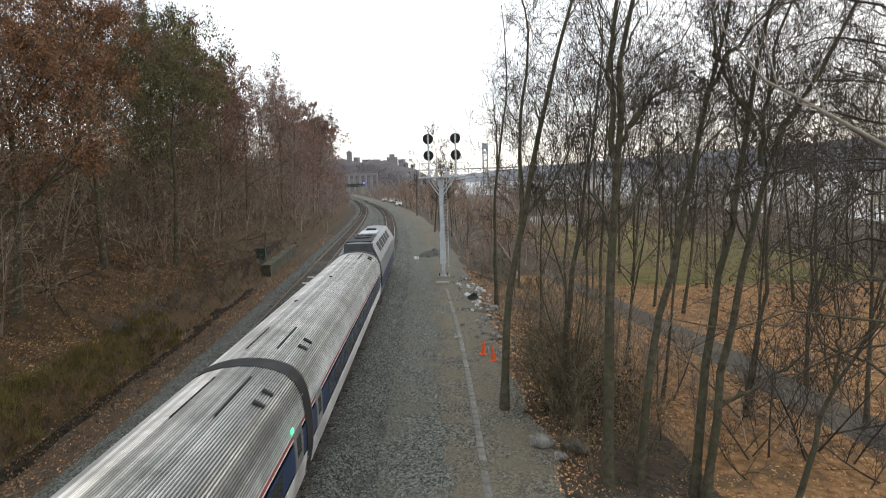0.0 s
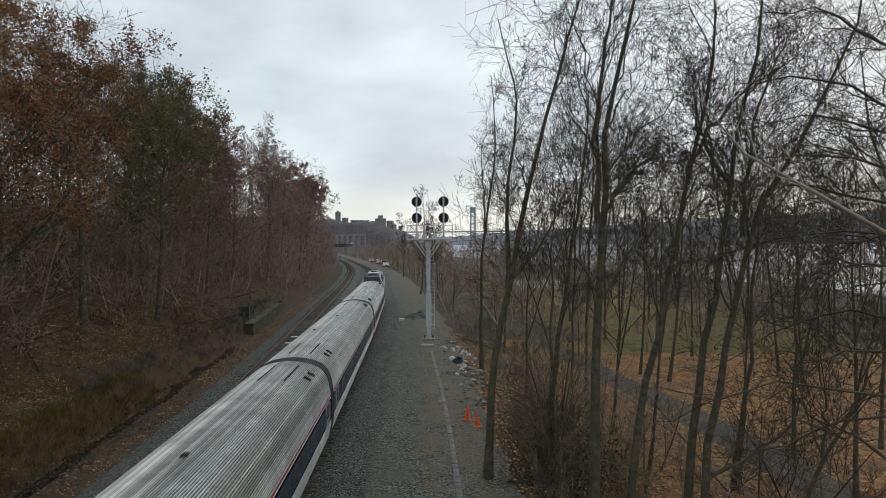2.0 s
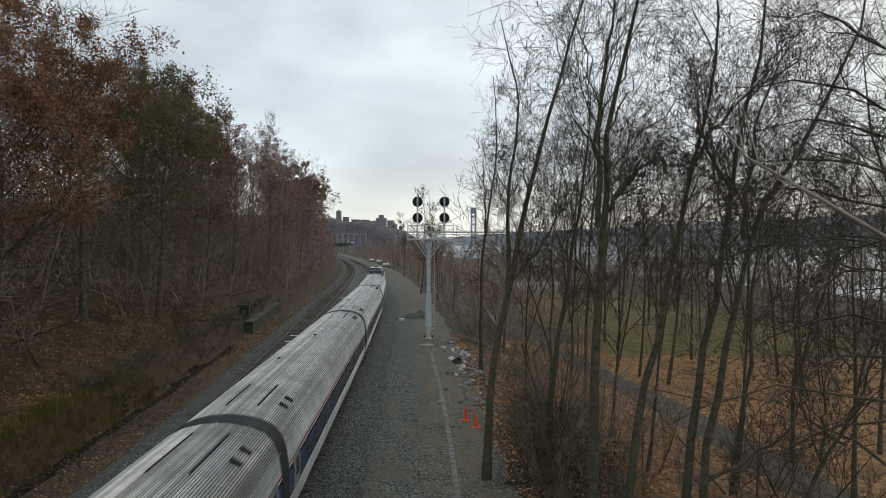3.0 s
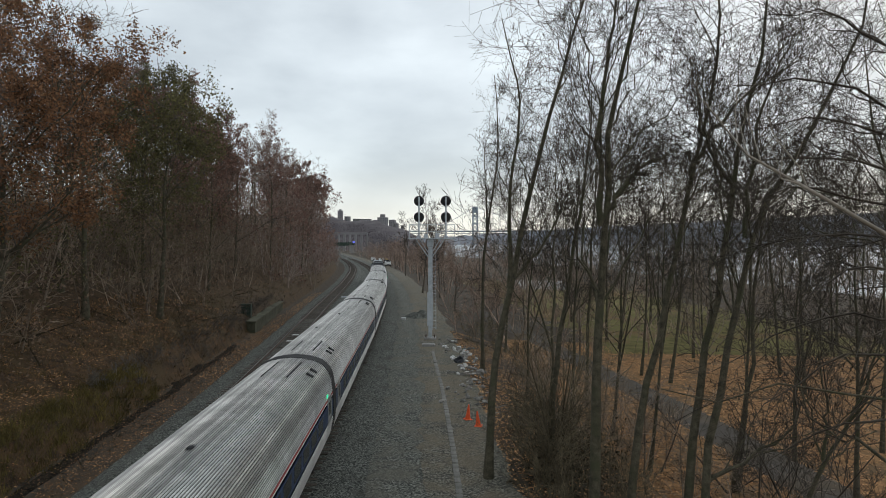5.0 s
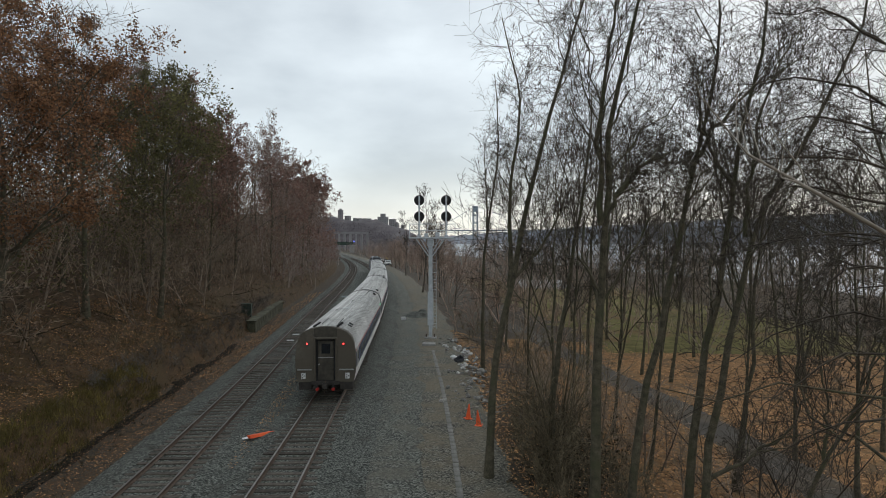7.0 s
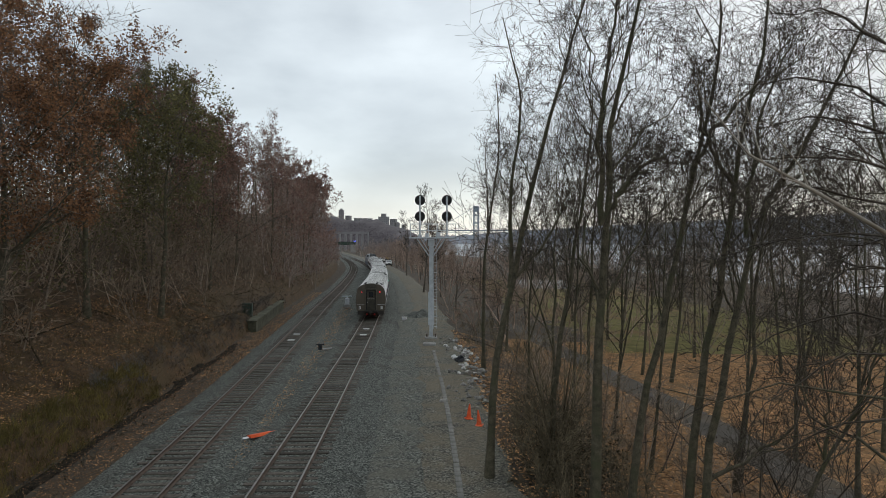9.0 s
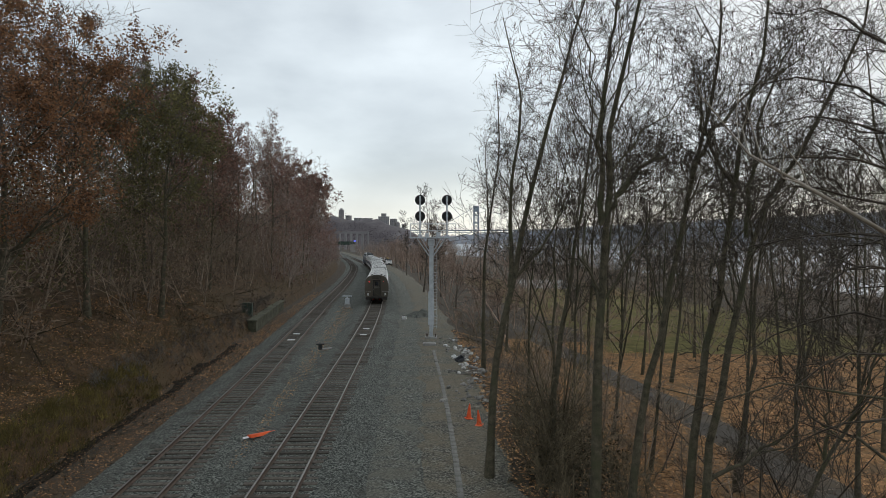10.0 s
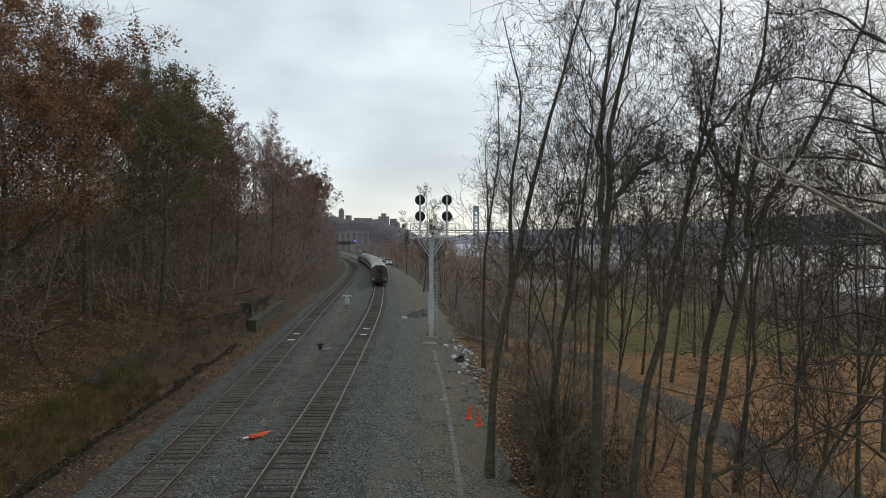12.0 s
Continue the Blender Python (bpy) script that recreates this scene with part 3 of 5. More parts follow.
def grown_tree(d, r0, stems, label, limbs=(11, 6, 4, 3), pods=420, group="bank trees", minr=0.0056):
    """A bare tree whose stems follow given bends, with ascending limbs, fine twigs and hanging pods."""
    bx, bz = stems[0][0]
    bz = ground_z(bx, d) - 0.15
    t = thing("tree", Matrix.Translation((bx, d, bz)), label, "tree", group)
    woods, tw, ends = [], [], []
    drift = rng.uniform(-0.04, 0.04)
    for i, st in enumerate(stems):
        kn = [(x - bx, drift * (z - bz), z - bz) for x, z in st]
        if i == 0:
            kn[0] = (0, 0, 0)
        K = 14
        p = bends(kn, K)
        top = 0.16 if i == 0 else 0.2
        r = r0 * (1.0 if i == 0 else 0.52) * (1 - (1 - top) * np.linspace(0, 1, K) ** 0.9)
        if i == 0:
            r[0] *= 1.3
        woods.append(tubes(p[None], r[None], 9))
        length = np.linalg.norm(p[-1] - p[0])
        frac = min(0.62, (4.6 if i == 0 else 3.6) / length) * (0.55 if bx < 3.2 else 1.0)
        l1, r1 = offshoots(p[None], r[None], limbs[0], 0.4 if i == 0 else 0.12, frac, 44, 0.3, 8, taper=0.22, thin=0.42, wig=0.16)
        woods.append(tubes(l1, r1, 5))
        l2, r2 = offshoots(l1, r1, limbs[1], 0.15, 0.6, 46, 0.14, 6, wig=0.26, thin=0.55)
        l3, r3 = offshoots(l2, np.maximum(r2, minr), limbs[2], 0.12, 0.6, 46, 0.08, 4, wig=0.28)
        l4, r4 = offshoots(l3, np.maximum(r3, minr), limbs[3], 0.1, 0.62, 46, 0.04, 3, wig=0.26)
        tw += [tubes(l2, np.maximum(r2, minr), 4), tubes(l3, np.maximum(r3 * 0.8, minr), 3), tubes(l4, np.maximum(r4 * 0.55, minr * 0.7), 3)]
        ends.append(l4)
        low, lr = offshoots(p[None], r[None], 3, 0.15, 1.3 / length, 70, 0.0, 4, thin=0.12, wig=0.2)
        l5, r5 = offshoots(low, np.maximum(lr, minr), 4, 0.2, 0.5, 45, 0.05, 3, wig=0.15)
        tw += [tubes(low, np.maximum(lr, minr), 3), tubes(l5, np.maximum(r5, minr * 0.8), 3)]
    part("trunk", fast_mesh("trunk", *join(woods), M_barka), None, t)
    part("crown", fast_mesh("crown", *join(tw), M_twig), None, t, "fine dark bare twigs")
    if pods:
        e = np.concatenate(ends)
        e = e[rng.integers(0, len(e), pods), -1]
        h = rng.uniform(0.07, 0.15, (pods, 1)) * (0, 0, 1)
        a = rng.uniform(0, np.pi, pods)
        s = np.stack([np.cos(a), np.sin(a), rng.normal(size=pods) * 0.5], 1) * 0.022
        v = np.stack([e, e - h * 0.5 + s, e - h, e - h * 0.5 - s], 1).reshape(-1, 3)
        part("pod_tuft", fast_mesh("pod_tuft", v, np.arange(4 * pods).reshape(pods, 4), M_pod), None, t, "dark hanging seed pods")["kind"] = "stuff"
    return t


# bare trees on the bank between the road and the path: distance ahead, trunk radius, and each stem's bends (sideways,
# height), set to fit the camera's view
grown_tree(46, 0.15, (((2.96, -0.37), (2.92, 5.9), (3.21, 8.37), (3.99, 13.46), (4.2, 16.17), (3.79, 20.59)), ((3.29, 9.11), (3.21, 12.4), (3.04, 15.68)),), "slender bare tree forking into a fine fan of twigs")
grown_tree(23.5, 0.17, (((1.72, -1.17), (1.74, 1.07), (2.29, 5.59), (2.96, 8.1), (3.59, 11.75), (4.31, 14.05), (5.4, 17.43), (5.84, 19.2)), ((2.5, 6.65), (2.54, 9.36), (2.65, 11.16), (3.03, 13.15), (2.69, 15.34), (2.23, 16.8)), ((2.54, 6.75), (3.17, 7.59), (4.01, 8.43), (4.75, 10.22)),), "bare leaning grey tree forking above the gravel road")
grown_tree(18.5, 0.19, (((4.43, -0.48), (4.45, 3.02), (4.65, 7.36), (4.77, 10.72), (5.05, 13.24), (5.68, 15.42), (6.06, 16.89)), ((4.6, 8.83), (4.53, 10.72), (4.55, 12.13), (4.85, 13.78), (5.06, 16.4)), ((4.8, 9.33), (5.23, 9.99), (5.81, 10.65), (6.72, 10.98)),), "tall straight bare tree with two close stems")
grown_tree(24, 0.15, (((3.99, -1.16), (4.19, 1.93), (4.7, 6.05), (5.3, 9.38), (5.6, 11.41), (5.84, 14.11)),), "bare tree wrapped in dead vines")
grown_tree(19, 0.15, (((5.51, -0.38), (5.83, 2.47), (6.47, 4.91), (6.98, 7.49), (7.39, 10.3), (8.28, 13.37), (8.48, 14.41), (8.23, 16.62)), ((7.44, 10.37), (8.12, 11.81), (9.28, 12.91), (10.81, 13.92)),), "bare tree leaning towards the park path")
grown_tree(19, 0.16, (((7.27, -0.72), (7.55, 3.12), (8.19, 6.53), (8.45, 7.74), (8.6, 9.98), (9.01, 11.76), (9.41, 14.41), (9.7, 16.79)), ((8.6, 9.78), (8.23, 10.54), (7.68, 11.73), (7.49, 13.59)),), "bare tree with mossy bark and crossing limbs")
grown_tree(18.6, 0.15, (((7.45, -0.53), (7.95, 3), (8.65, 6.17), (8.95, 8.84), (10.08, 10.41), (10.88, 11.84), (12.06, 13.89), (12.41, 16.12)), ((8.88, 8.5), (8.95, 10.5), (9.25, 12.15), (10.25, 14.47)), ((7.69, 1.15), (9.08, 1.99), (10.25, 2.74), (10.91, 4.17)),), "bare tree with a low crooked limb")
grown_tree(27, 0.13, (((12.56, -2.4), (12.8, 0.57), (13.21, 3.24), (13.14, 6.63), (13.55, 9.53), (14.2, 12.18)),), "short bare tree with orange-brown bark beside the path", limbs=(7, 5, 4, 2), pods=150)
grown_tree(17.5, 0.11, (((9.41, 0.31), (10.53, 2.18), (11.21, 3), (11.8, 4.26), (12.38, 6.3)), ((10.61, 2.29), (10.74, 3.79), (10.42, 5.36)),), "small crooked bare tree leaning across the slope", limbs=(7, 5, 4, 2), pods=150)

# slighter trees behind them
for slope, d, lean, height, r0, forks in ((0.172, 31.0, 0.02, 15, 0.10, 2), (0.205, 37.0, 0.03, 16, 0.11, 2), (0.135, 40.0, 0.05, 14, 0.10, 2), (0.27, 34.0, 0.04, 15, 0.10, 2), (0.33, 29.0, 0.06, 14, 0.09, 2),
                                          (0.47, 27.0, 0.05, 14, 0.09, 2), (0.56, 31.0, 0.04, 15, 0.11, 2), (0.66, 26.0, 0.0, 15, 0.11, 2), (0.10, 58.0, 0.02, 14, 0.12, 2), (0.70, 33.0, 0.03, 15, 0.11, 2)):
    x = spot(slope, d)
    z = ground_z(x, d) - 0.15
    tree((x, d, z), (x + lean * height, d + 0.6, z + height), r0, 0.3, (13, 6, 4, 3), 0.38, 48, 0.22, forks=forks, group="bank trees", minr=0.0085, slim=0.5, wig=0.16)

# the tree that stands nearest, just outside, and reaches across with long low limbs
z = ground_z(13.5, 13.0)
near_tree = tree((11.4, 13.0, z - 0.1), (9.0, 13.6, z + 15), 0.15, 0.28, (11, 6, 5, 3), 0.40, 66, 0.06, forks=1, group="bank trees", minr=0.0045, wig=0.16, label="bare leaning tree with long low spreading limbs")

# its long pale limb, which crosses in front of the others
knots = np.array(((-0.2, -0.2, 9.8), (-2.9, -2.5, 10.5), (-5.1, -4.0, 11.0), (-6.1, -4.2, 11.5), (-7.1, -4.1, 12.1), (-7.7, -4.0, 12.9)))
knots[:, 2] += 8.35 - 8.45 - near_tree.location.z - 2.4
limb, limb_r = knots[None], np.array([[0.05, 0.042, 0.034, 0.026, 0.017, 0.007]])
sub1, sub1r = offshoots(limb, limb_r, 8, 0.25, 0.15, 42, 0.1, 5, wig=0.14)
sub2, sub2r = offshoots(sub1, sub1r, 4, 0.2, 0.5, 45, 0.05, 3, wig=0.14)
part("limb", fast_mesh("limb", *join([tubes(limb, limb_r, 7), tubes(sub1, np.maximum(sub1r, 0.004), 4), tubes(sub2, np.maximum(sub2r, 0.003), 3)]), M_pale), None, near_tree, "long pale bare limb")

# its low limbs, which arch out over the slope and droop at their ends
rise0 = near_tree.location.z
for h0, reach, rise, droop, off in ((4.4, 3.6, 0.5, 1.6, 0.8), (5.6, 4.4, 0.9, 1.7, -0.6), (6.6, 4.6, 0.6, 1.5, 0.2), (7.4, 3.6, 0.8, 0.9, -1.0), (8.0, 4.6, 0.9, 1.1, 1.0), (8.7, 4.8, 1.0, 0.6, 0.4), (9.3, 5.2, 1.0, 0.7, -0.5), (9.9, 4.2, 1.3, 0.4, 0.8), (10.5, 5.0, 1.4, 0.4, -0.3), (11.4, 4.0, 1.8, 0.0, 0.2)):
    s = np.linspace(0, 1, 9)
    arm = np.stack([-1.1 - reach * s, off * s, h0 - rise0 + rise * np.sin(s * 2.2) - droop * s ** 2.2], 1) + rng.normal(size=(9, 3)) * 0.05
    arm, arm_r = arm[None], np.linspace(0.036, 0.007, 9)[None]
    b1, q1 = offshoots(arm, arm_r, 13 if h0 > 7.8 else 9, 0.12, 0.46, 46, 0.06, 7, wig=0.16)
    b2, q2 = offshoots(b1, np.maximum(q1, 0.005), 7 if h0 > 7.8 else 5, 0.15, 0.6, 44, 0.0, 4, wig=0.17)
    b3, q3 = offshoots(b2, np.maximum(q2, 0.0045), 2, 0.15, 0.6, 42, 0.0, 2, wig=0.12)
    part("limb", fast_mesh("limb", *join([tubes(arm, arm_r, 6), tubes(b1, np.maximum(q1, 0.005), 4), tubes(b2, np.maximum(q2, 0.0045), 3), tubes(b3, np.maximum(q3, 0.004), 3)]), M_twig), None, near_tree, "long drooping dark limb")

# park trees beyond the path
for k in range(14):
    d = 40 + 70 * (k / 14.0) + rng.uniform(-3, 3)
    x = (0.23 + 0.56 * ((k * 0.618) % 1.0)) * d
    h = rng.uniform(17, 22)
    z = ground_z(x, d) - 0.15
    tree((x, d, z), (x + rng.uniform(-1, 1.5), d, z + h), rng.uniform(0.11, 0.17), 0.3, (14, 6, 5, 2), 0.40, 50, 0.25,
         bark=M_barka, twig=M_greybrush, group="park trees", minr=0.012, label="bare dark park tree with a spreading crown")

for k in range(17):
    d = 50 + 62 * (k / 17.0) + rng.uniform(-2, 2)
    x = (0.20 + 0.58 * ((k * 0.381 + 0.2) % 1.0)) * d
    h = rng.uniform(18, 24)
    z = ground_z(x, d) - 0.15
    tree((x, d, z), (x + rng.uniform(-1, 1), d, z + h), rng.uniform(0.09, 0.15), 0.35, (15, 6, 5, 2), 0.34, 46, 0.28,
         bark=M_barka, twig=M_greybrush, group="park trees", minr=0.013, label="tall slender bare tree in the park grove")

# trees along the road further on
for k in range(22):
    d = 62 + k * 10 + rng.uniform(-3, 3)
    x = float(near_x(d)) + rng.uniform(9.5, 20)
    h = rng.uniform(8, 12) if k > 3 else rng.uniform(6, 9)
    z = ground_z(x, d) - 0.1
    tree((x, d, z), (x + rng.uniform(-1, 1), d, z + h), 0.13, 0.15, (10, 6, 4, 2), 0.42, 50, 0.3, bark=M_barkb,
         twig=M_brushr, group="roadside trees", minr=0.016, label="bare brownish tree at the edge of the gravel road")

# two taller ones behind the signal
for x, d, h in ((-3.4, 110.0, 17.5), (-2.0, 92.0, 14.0), (-9.5, 165.0, 15.0)):
    z = ground_z(x, d) - 0.1
    tree((x, d, z), (x + 0.4, d, z + h), 0.15, 0.3, (13, 6, 4, 2), 0.3, 46, 0.3, bark=M_barkb, group="roadside trees", minr=0.018, label="tall bare tree behind the signal")

# wooded bank left of the tracks: tree heights set to fit the skyline seen from the camera
VIEW_SLOPE = (-0.80, -0.70, -0.60, -0.55, -0.487, -0.43, -0.388, -0.362, -0.33, -0.30, -0.245, -0.20, -0.175, -0.150)
VIEW_RISE = (0.44, 0.39, 0.36, 0.325, 0.265, 0.225, 0.185, 0.175, 0.15, 0.182, 0.148, 0.102, 0.076, 0.05)
for k in range(60):
    d = 23 + 300 * (k / 60.0) ** 1.5 + rng.uniform(-2, 2)
    v = 9.5 + 17 * ((k * 0.618) % 1.0) + 0.01 * d
    x = float(far_x(d)) - v
    z = ground_z(x, d) - 0.2
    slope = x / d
    # Top meets the skyline as seen from EYE, trunk height capped at 25 m.
    h = min(EYE[2] + d * float(np.interp(slope, VIEW_SLOPE, VIEW_RISE)) - z, 25) * rng.uniform(0.86, 1.0)
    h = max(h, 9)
    far = d > 95
    pick = rng.uniform()
    if slope < -0.56:
        leaf, count = (M_amber, 12500) if pick < 0.6 else (None, 0)
    elif slope < -0.39:
        leaf, count = (M_rust, 9500) if pick < 0.45 else ((M_olive, 10000) if pick < 0.8 else (None, 0))
    elif slope < -0.345:
        leaf, count = (M_olive, 8000) if pick < 0.6 else (M_rust, 6500)
    elif slope < -0.27:
        leaf, count = (M_rust, 900) if pick < 0.5 else (None, 0)
    else:
        leaf, count = (M_rust, 3500) if pick < 0.4 else ((M_dull, 3500) if pick < 0.7 else (None, 0))
    # Far leaves take the copy with haze in its colour.
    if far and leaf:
        leaf = M_hazeleaf
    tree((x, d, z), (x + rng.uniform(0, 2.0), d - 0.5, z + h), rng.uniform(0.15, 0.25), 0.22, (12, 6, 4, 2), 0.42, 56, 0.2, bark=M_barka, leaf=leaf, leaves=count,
         leaf_size=0.056 + d * 0.0010, group="hillside trees", twig=M_hazebrush if far else M_greybrush, minr=0.011 + d * 0.00006,
         label={M_amber: "tall oak keeping orange-brown autumn leaves on the bank", M_rust: "tree keeping dark russet autumn leaves on the bank",
                M_hazeleaf: "tree with dull russet leaves on the far bank", M_dull: "tree with sparse withered brown leaves on the bank", M_olive: "tree with dull olive leaves on the bank", None: "bare tall tree on the wooded bank"}[leaf])


def thicket(name, spots, low, high, n, material, label, minr, lean=0.22, spread=48, thick=0.009):
    """Many leafless saplings grown together: leaning stems, side branches and twigs."""
    N = len(spots)
    base = np.array(spots, float)
    hh = rng.uniform(low, high, (N, 1, 1))
    way = unit(np.concatenate([rng.normal(size=(N, 2)) * lean, np.ones((N, 1))], 1))
    s = np.linspace(0, 1, 4)[None, :, None]
    p = base[:, None] + way[:, None] * hh * s + rng.normal(size=(N, 1, 3)) * 0.10 * hh * s ** 2
    r = hh[:, :, 0] * thick * np.array([[1.3, 1.0, 0.7, 0.35]])
    l1, r1 = offshoots(p, np.maximum(r, minr), n[0], 0.12, 0.5, spread, 0.2, 3, wig=0.12)
    l2, r2 = offshoots(l1, np.maximum(r1, minr), n[1], 0.15, 0.55, spread, 0.12, 2, wig=0.14)
    l3, r3 = offshoots(l2, np.maximum(r2, minr), n[2], 0.1, 0.6, spread, 0.05, 2, wig=0.12)
    pieces = [tubes(p, np.maximum(r, minr), 4), tubes(l1, np.maximum(r1, minr), 3), tubes(l2, np.maximum(r2, minr), 3), tubes(l3, np.maximum(r3, minr) * 0.85, 3)]
    return tagged(part(name, fast_mesh(name, *join(pieces), material)), label, "brush", kind="stuff")


def bank_spots(n, y0, y1, v0, v1, power=1.0):
    out = []
    for _ in range(n):
        d = y0 + (y1 - y0) * rng.uniform() ** power
        x = float(far_x(d)) - rng.uniform(v0, v1)
        out.append((x, d, ground_z(x, d) - 0.1))
    return out


def park_spots(n, y0, y1, a0, a1, power=1.0):
    out = []
    for _ in range(n):
        d = y0 + (y1 - y0) * rng.uniform() ** power
        x = rng.uniform(a0, a1) * d
        out.append((x, d, ground_z(x, d) - 0.1))
    return out


def road_spots(n, y0, y1, u0, u1, power=1.0):
    out = []
    for _ in range(n):
        d = y0 + (y1 - y0) * rng.uniform() ** power
        x = float(near_x(d)) + rng.uniform(u0, u1)
        out.append((x, d, ground_z(x, d) - 0.1))
    return out


thicket("thicket_hillside", bank_spots(290, 24, 125, 10.0, 30, 1.2), 2.5, 8.0, (7, 5, 1), M_brush, "dense tangle of leafless brown saplings and brush on the bank", 0.010)
thicket("thicket_far_hillside", bank_spots(230, 100, 480, 4.6, 26, 1.2), 3.5, 9.0, (7, 4, 1), M_hazebrush, "leafless brown brush along the far bank", 0.026)
thicket("thicket_high", bank_spots(110, 26, 170, 15, 34, 1.2), 7.0, 12.5, (9, 5, 1), M_brush, "slender bare saplings high on the bank", 0.012, lean=0.12)
thicket("fallen_branches", bank_spots(46, 32, 90, 8.5, 18, 1.2), 2.0, 5.0, (5, 3, 2), M_vine, "fallen dead branches lying on the bank", 0.012, lean=3.0)
thicket("thicket_ditch", bank_spots(150, 40, 150, 5.6, 9.5, 1.2), 0.5, 1.4, (5, 4, 2), M_bush, "low dry weeds along the ditch", 0.008, lean=0.5)
thicket("crest_shrubs", bank_spots(200, 32, 88, 5.8, 7.2, 1.0), 0.5, 1.2, (6, 4, 2), M_greybrush, "dense grey-brown leafless shrubs along the crest over the ditch", 0.0075, lean=0.5)
thicket("hanging_roots", bank_spots(60, 16, 44, 5.5, 6.2, 1.0), 0.2, 0.5, (4, 3, 2), M_vine, "dark roots and stalks hanging over the ditch", 0.006, lean=1.4)
thicket("thicket_park", park_spots(170, 70, 240, 0.09, 0.80, 0.8), 6, 12, (10, 5, 1), M_parkbrush, "bare trees and bushes between the park and the river", 0.022, lean=0.1)
thicket("thicket_grove", park_spots(34, 52, 105, 0.14, 0.74, 1.0), 5, 9, (11, 5, 2), M_parkbrush, "bare bushes and young trees beyond the park path", 0.014, lean=0.12)
thicket("thicket_bank", road_spots(60, 18, 75, 9.6, 14.0, 1.1), 0.9, 2.6, (6, 5, 3), M_bush, "leafless brown undergrowth on the bank under the trees", 0.007, lean=0.4)
thicket("thicket_roadside", road_spots(210, 60, 420, 8.5, 30, 1.2), 2.5, 7.5, (7, 4, 1), M_brushr, "reddish brown brush beside the gravel road", 0.018)
thicket("thicket_far_roadside", road_spots(170, 230, 640, 10, 75, 1.0), 6.0, 12.0, (7, 4, 1), M_hazebrush, "brown leafless woods beyond the gravel road", 0.03)
thicket("thicket_shore", road_spots(150, 110, 420, 12, 130, 1.0), 8.0, 13.0, (8, 4, 1), M_brushr, "reddish brown bare scrub between the road and the river", 0.018)
thicket("arching_shrubs", [(x, y, ground_z(x, y) - 0.1) for x, y in ((rng.uniform(8.5, 15), rng.uniform(17.5, 27)) for _ in range(16))], 2.5, 5.5, (7, 5, 3), M_twig, "dark arching leafless shrubs on the bank", 0.0065, lean=0.65)
thicket("slope_brush", [(x, y, ground_z(x, y) - 0.1) for x, y in ((rng.uniform(4.5, 10.5), rng.uniform(28, 46)) for _ in range(44))], 1.5, 4.5, (7, 4, 3), M_brush, "thin tan leafless brush beside the park path", 0.008, lean=0.3)
thicket("bank_bushes", [(x, y, ground_z(x, y) - 0.1) for x, y in ((rng.uniform(3.0, 7.5), rng.uniform(18.5, 31)) for _ in range(50))], 0.8, 2.8, (7, 5, 3), M_bush, "dark tangled bushes under the bank trees", 0.007, lean=0.4)
thicket("vine_tangle", [(4.3 + rng.normal() * 0.3, 24 + rng.normal() * 0.3, -1.6) for _ in range(18)], 2.0, 6.0, (9, 4, 3), M_bush, "dark tangle of dead vines round a trunk", 0.009, lean=0.07)


def blades(name, spots, low, high, width, material, label):
    """Dry grass: leaning blades."""
    b = np.array(spots, float)
    n = len(b)
    h = rng.uniform(low, high, (n, 1))
    lean = np.concatenate([rng.normal(size=(n, 2)) * 0.45, np.ones((n, 1))], 1)
    a = rng.uniform(0, np.pi, n)
    w = np.stack([np.cos(a), np.sin(a), np.zeros(n)], 1) * width
    tip = b + unit(lean) * h
    v = np.stack([b - w, b + w, tip + w * 0.3, tip - w * 0.3], 1).reshape(-1, 3)
    return tagged(part(name, fast_mesh(name, v, np.arange(4 * n).reshape(n, 4), material)), label, "grass", kind="stuff")


def tufts(spots, per, spread):
    return [(x + rng.normal() * spread, y + rng.normal() * spread, z) for x, y, z in spots for _ in range(per)]


blades("dry_grass", tufts(bank_spots(1000, 15, 70, 5.6, 14, 1.2), 26, 0.25), 0.12, 0.45, 0.009, M_grass, "tall dry yellow-brown grass on the lower bank")
blades("road_weeds", tufts(road_spots(260, 18, 70, 5.2, 8.6, 1.2), 14, 0.15), 0.06, 0.22, 0.009, M_grass, "sparse dry weeds on the gravel")


def scatter_leaves(name, spots, size, label, material=None):
    p = np.array(spots, float)
    p[:, 2] += 0.13
    v, q = leaf_quads(p, size)
    v[:, 2] = np.repeat(p[:, 2], 4) + (v[:, 2] - np.repeat(p[:, 2], 4)) * 0.35
    return tagged(part(name, fast_mesh(name, v, q, material or M_fallen)), label, "leaves", kind="stuff")


scatter_leaves("fallen_leaves", road_spots(22000, 16, 66, 14, 36, 1.1), 0.085, "orange-brown fallen leaves on the park ground")
scatter_leaves("fallen_leaves_slope", road_spots(9000, 16, 60, 8.4, 15, 1.1), 0.075, "brown fallen leaves under the bank trees")
scatter_leaves("fallen_leaves_bank", bank_spots(12000, 15, 80, 2.7, 5.7, 1.2), 0.045, "brown fallen leaves beside the ditch", M_brownleaf)
scatter_leaves("fallen_leaves_road", [(x, y, z - 0.06) for x, y, z in road_spots(4200, 17, 64, 4.6, 8.8, 1.1)], 0.045, "scattered fallen leaves on the gravel road")


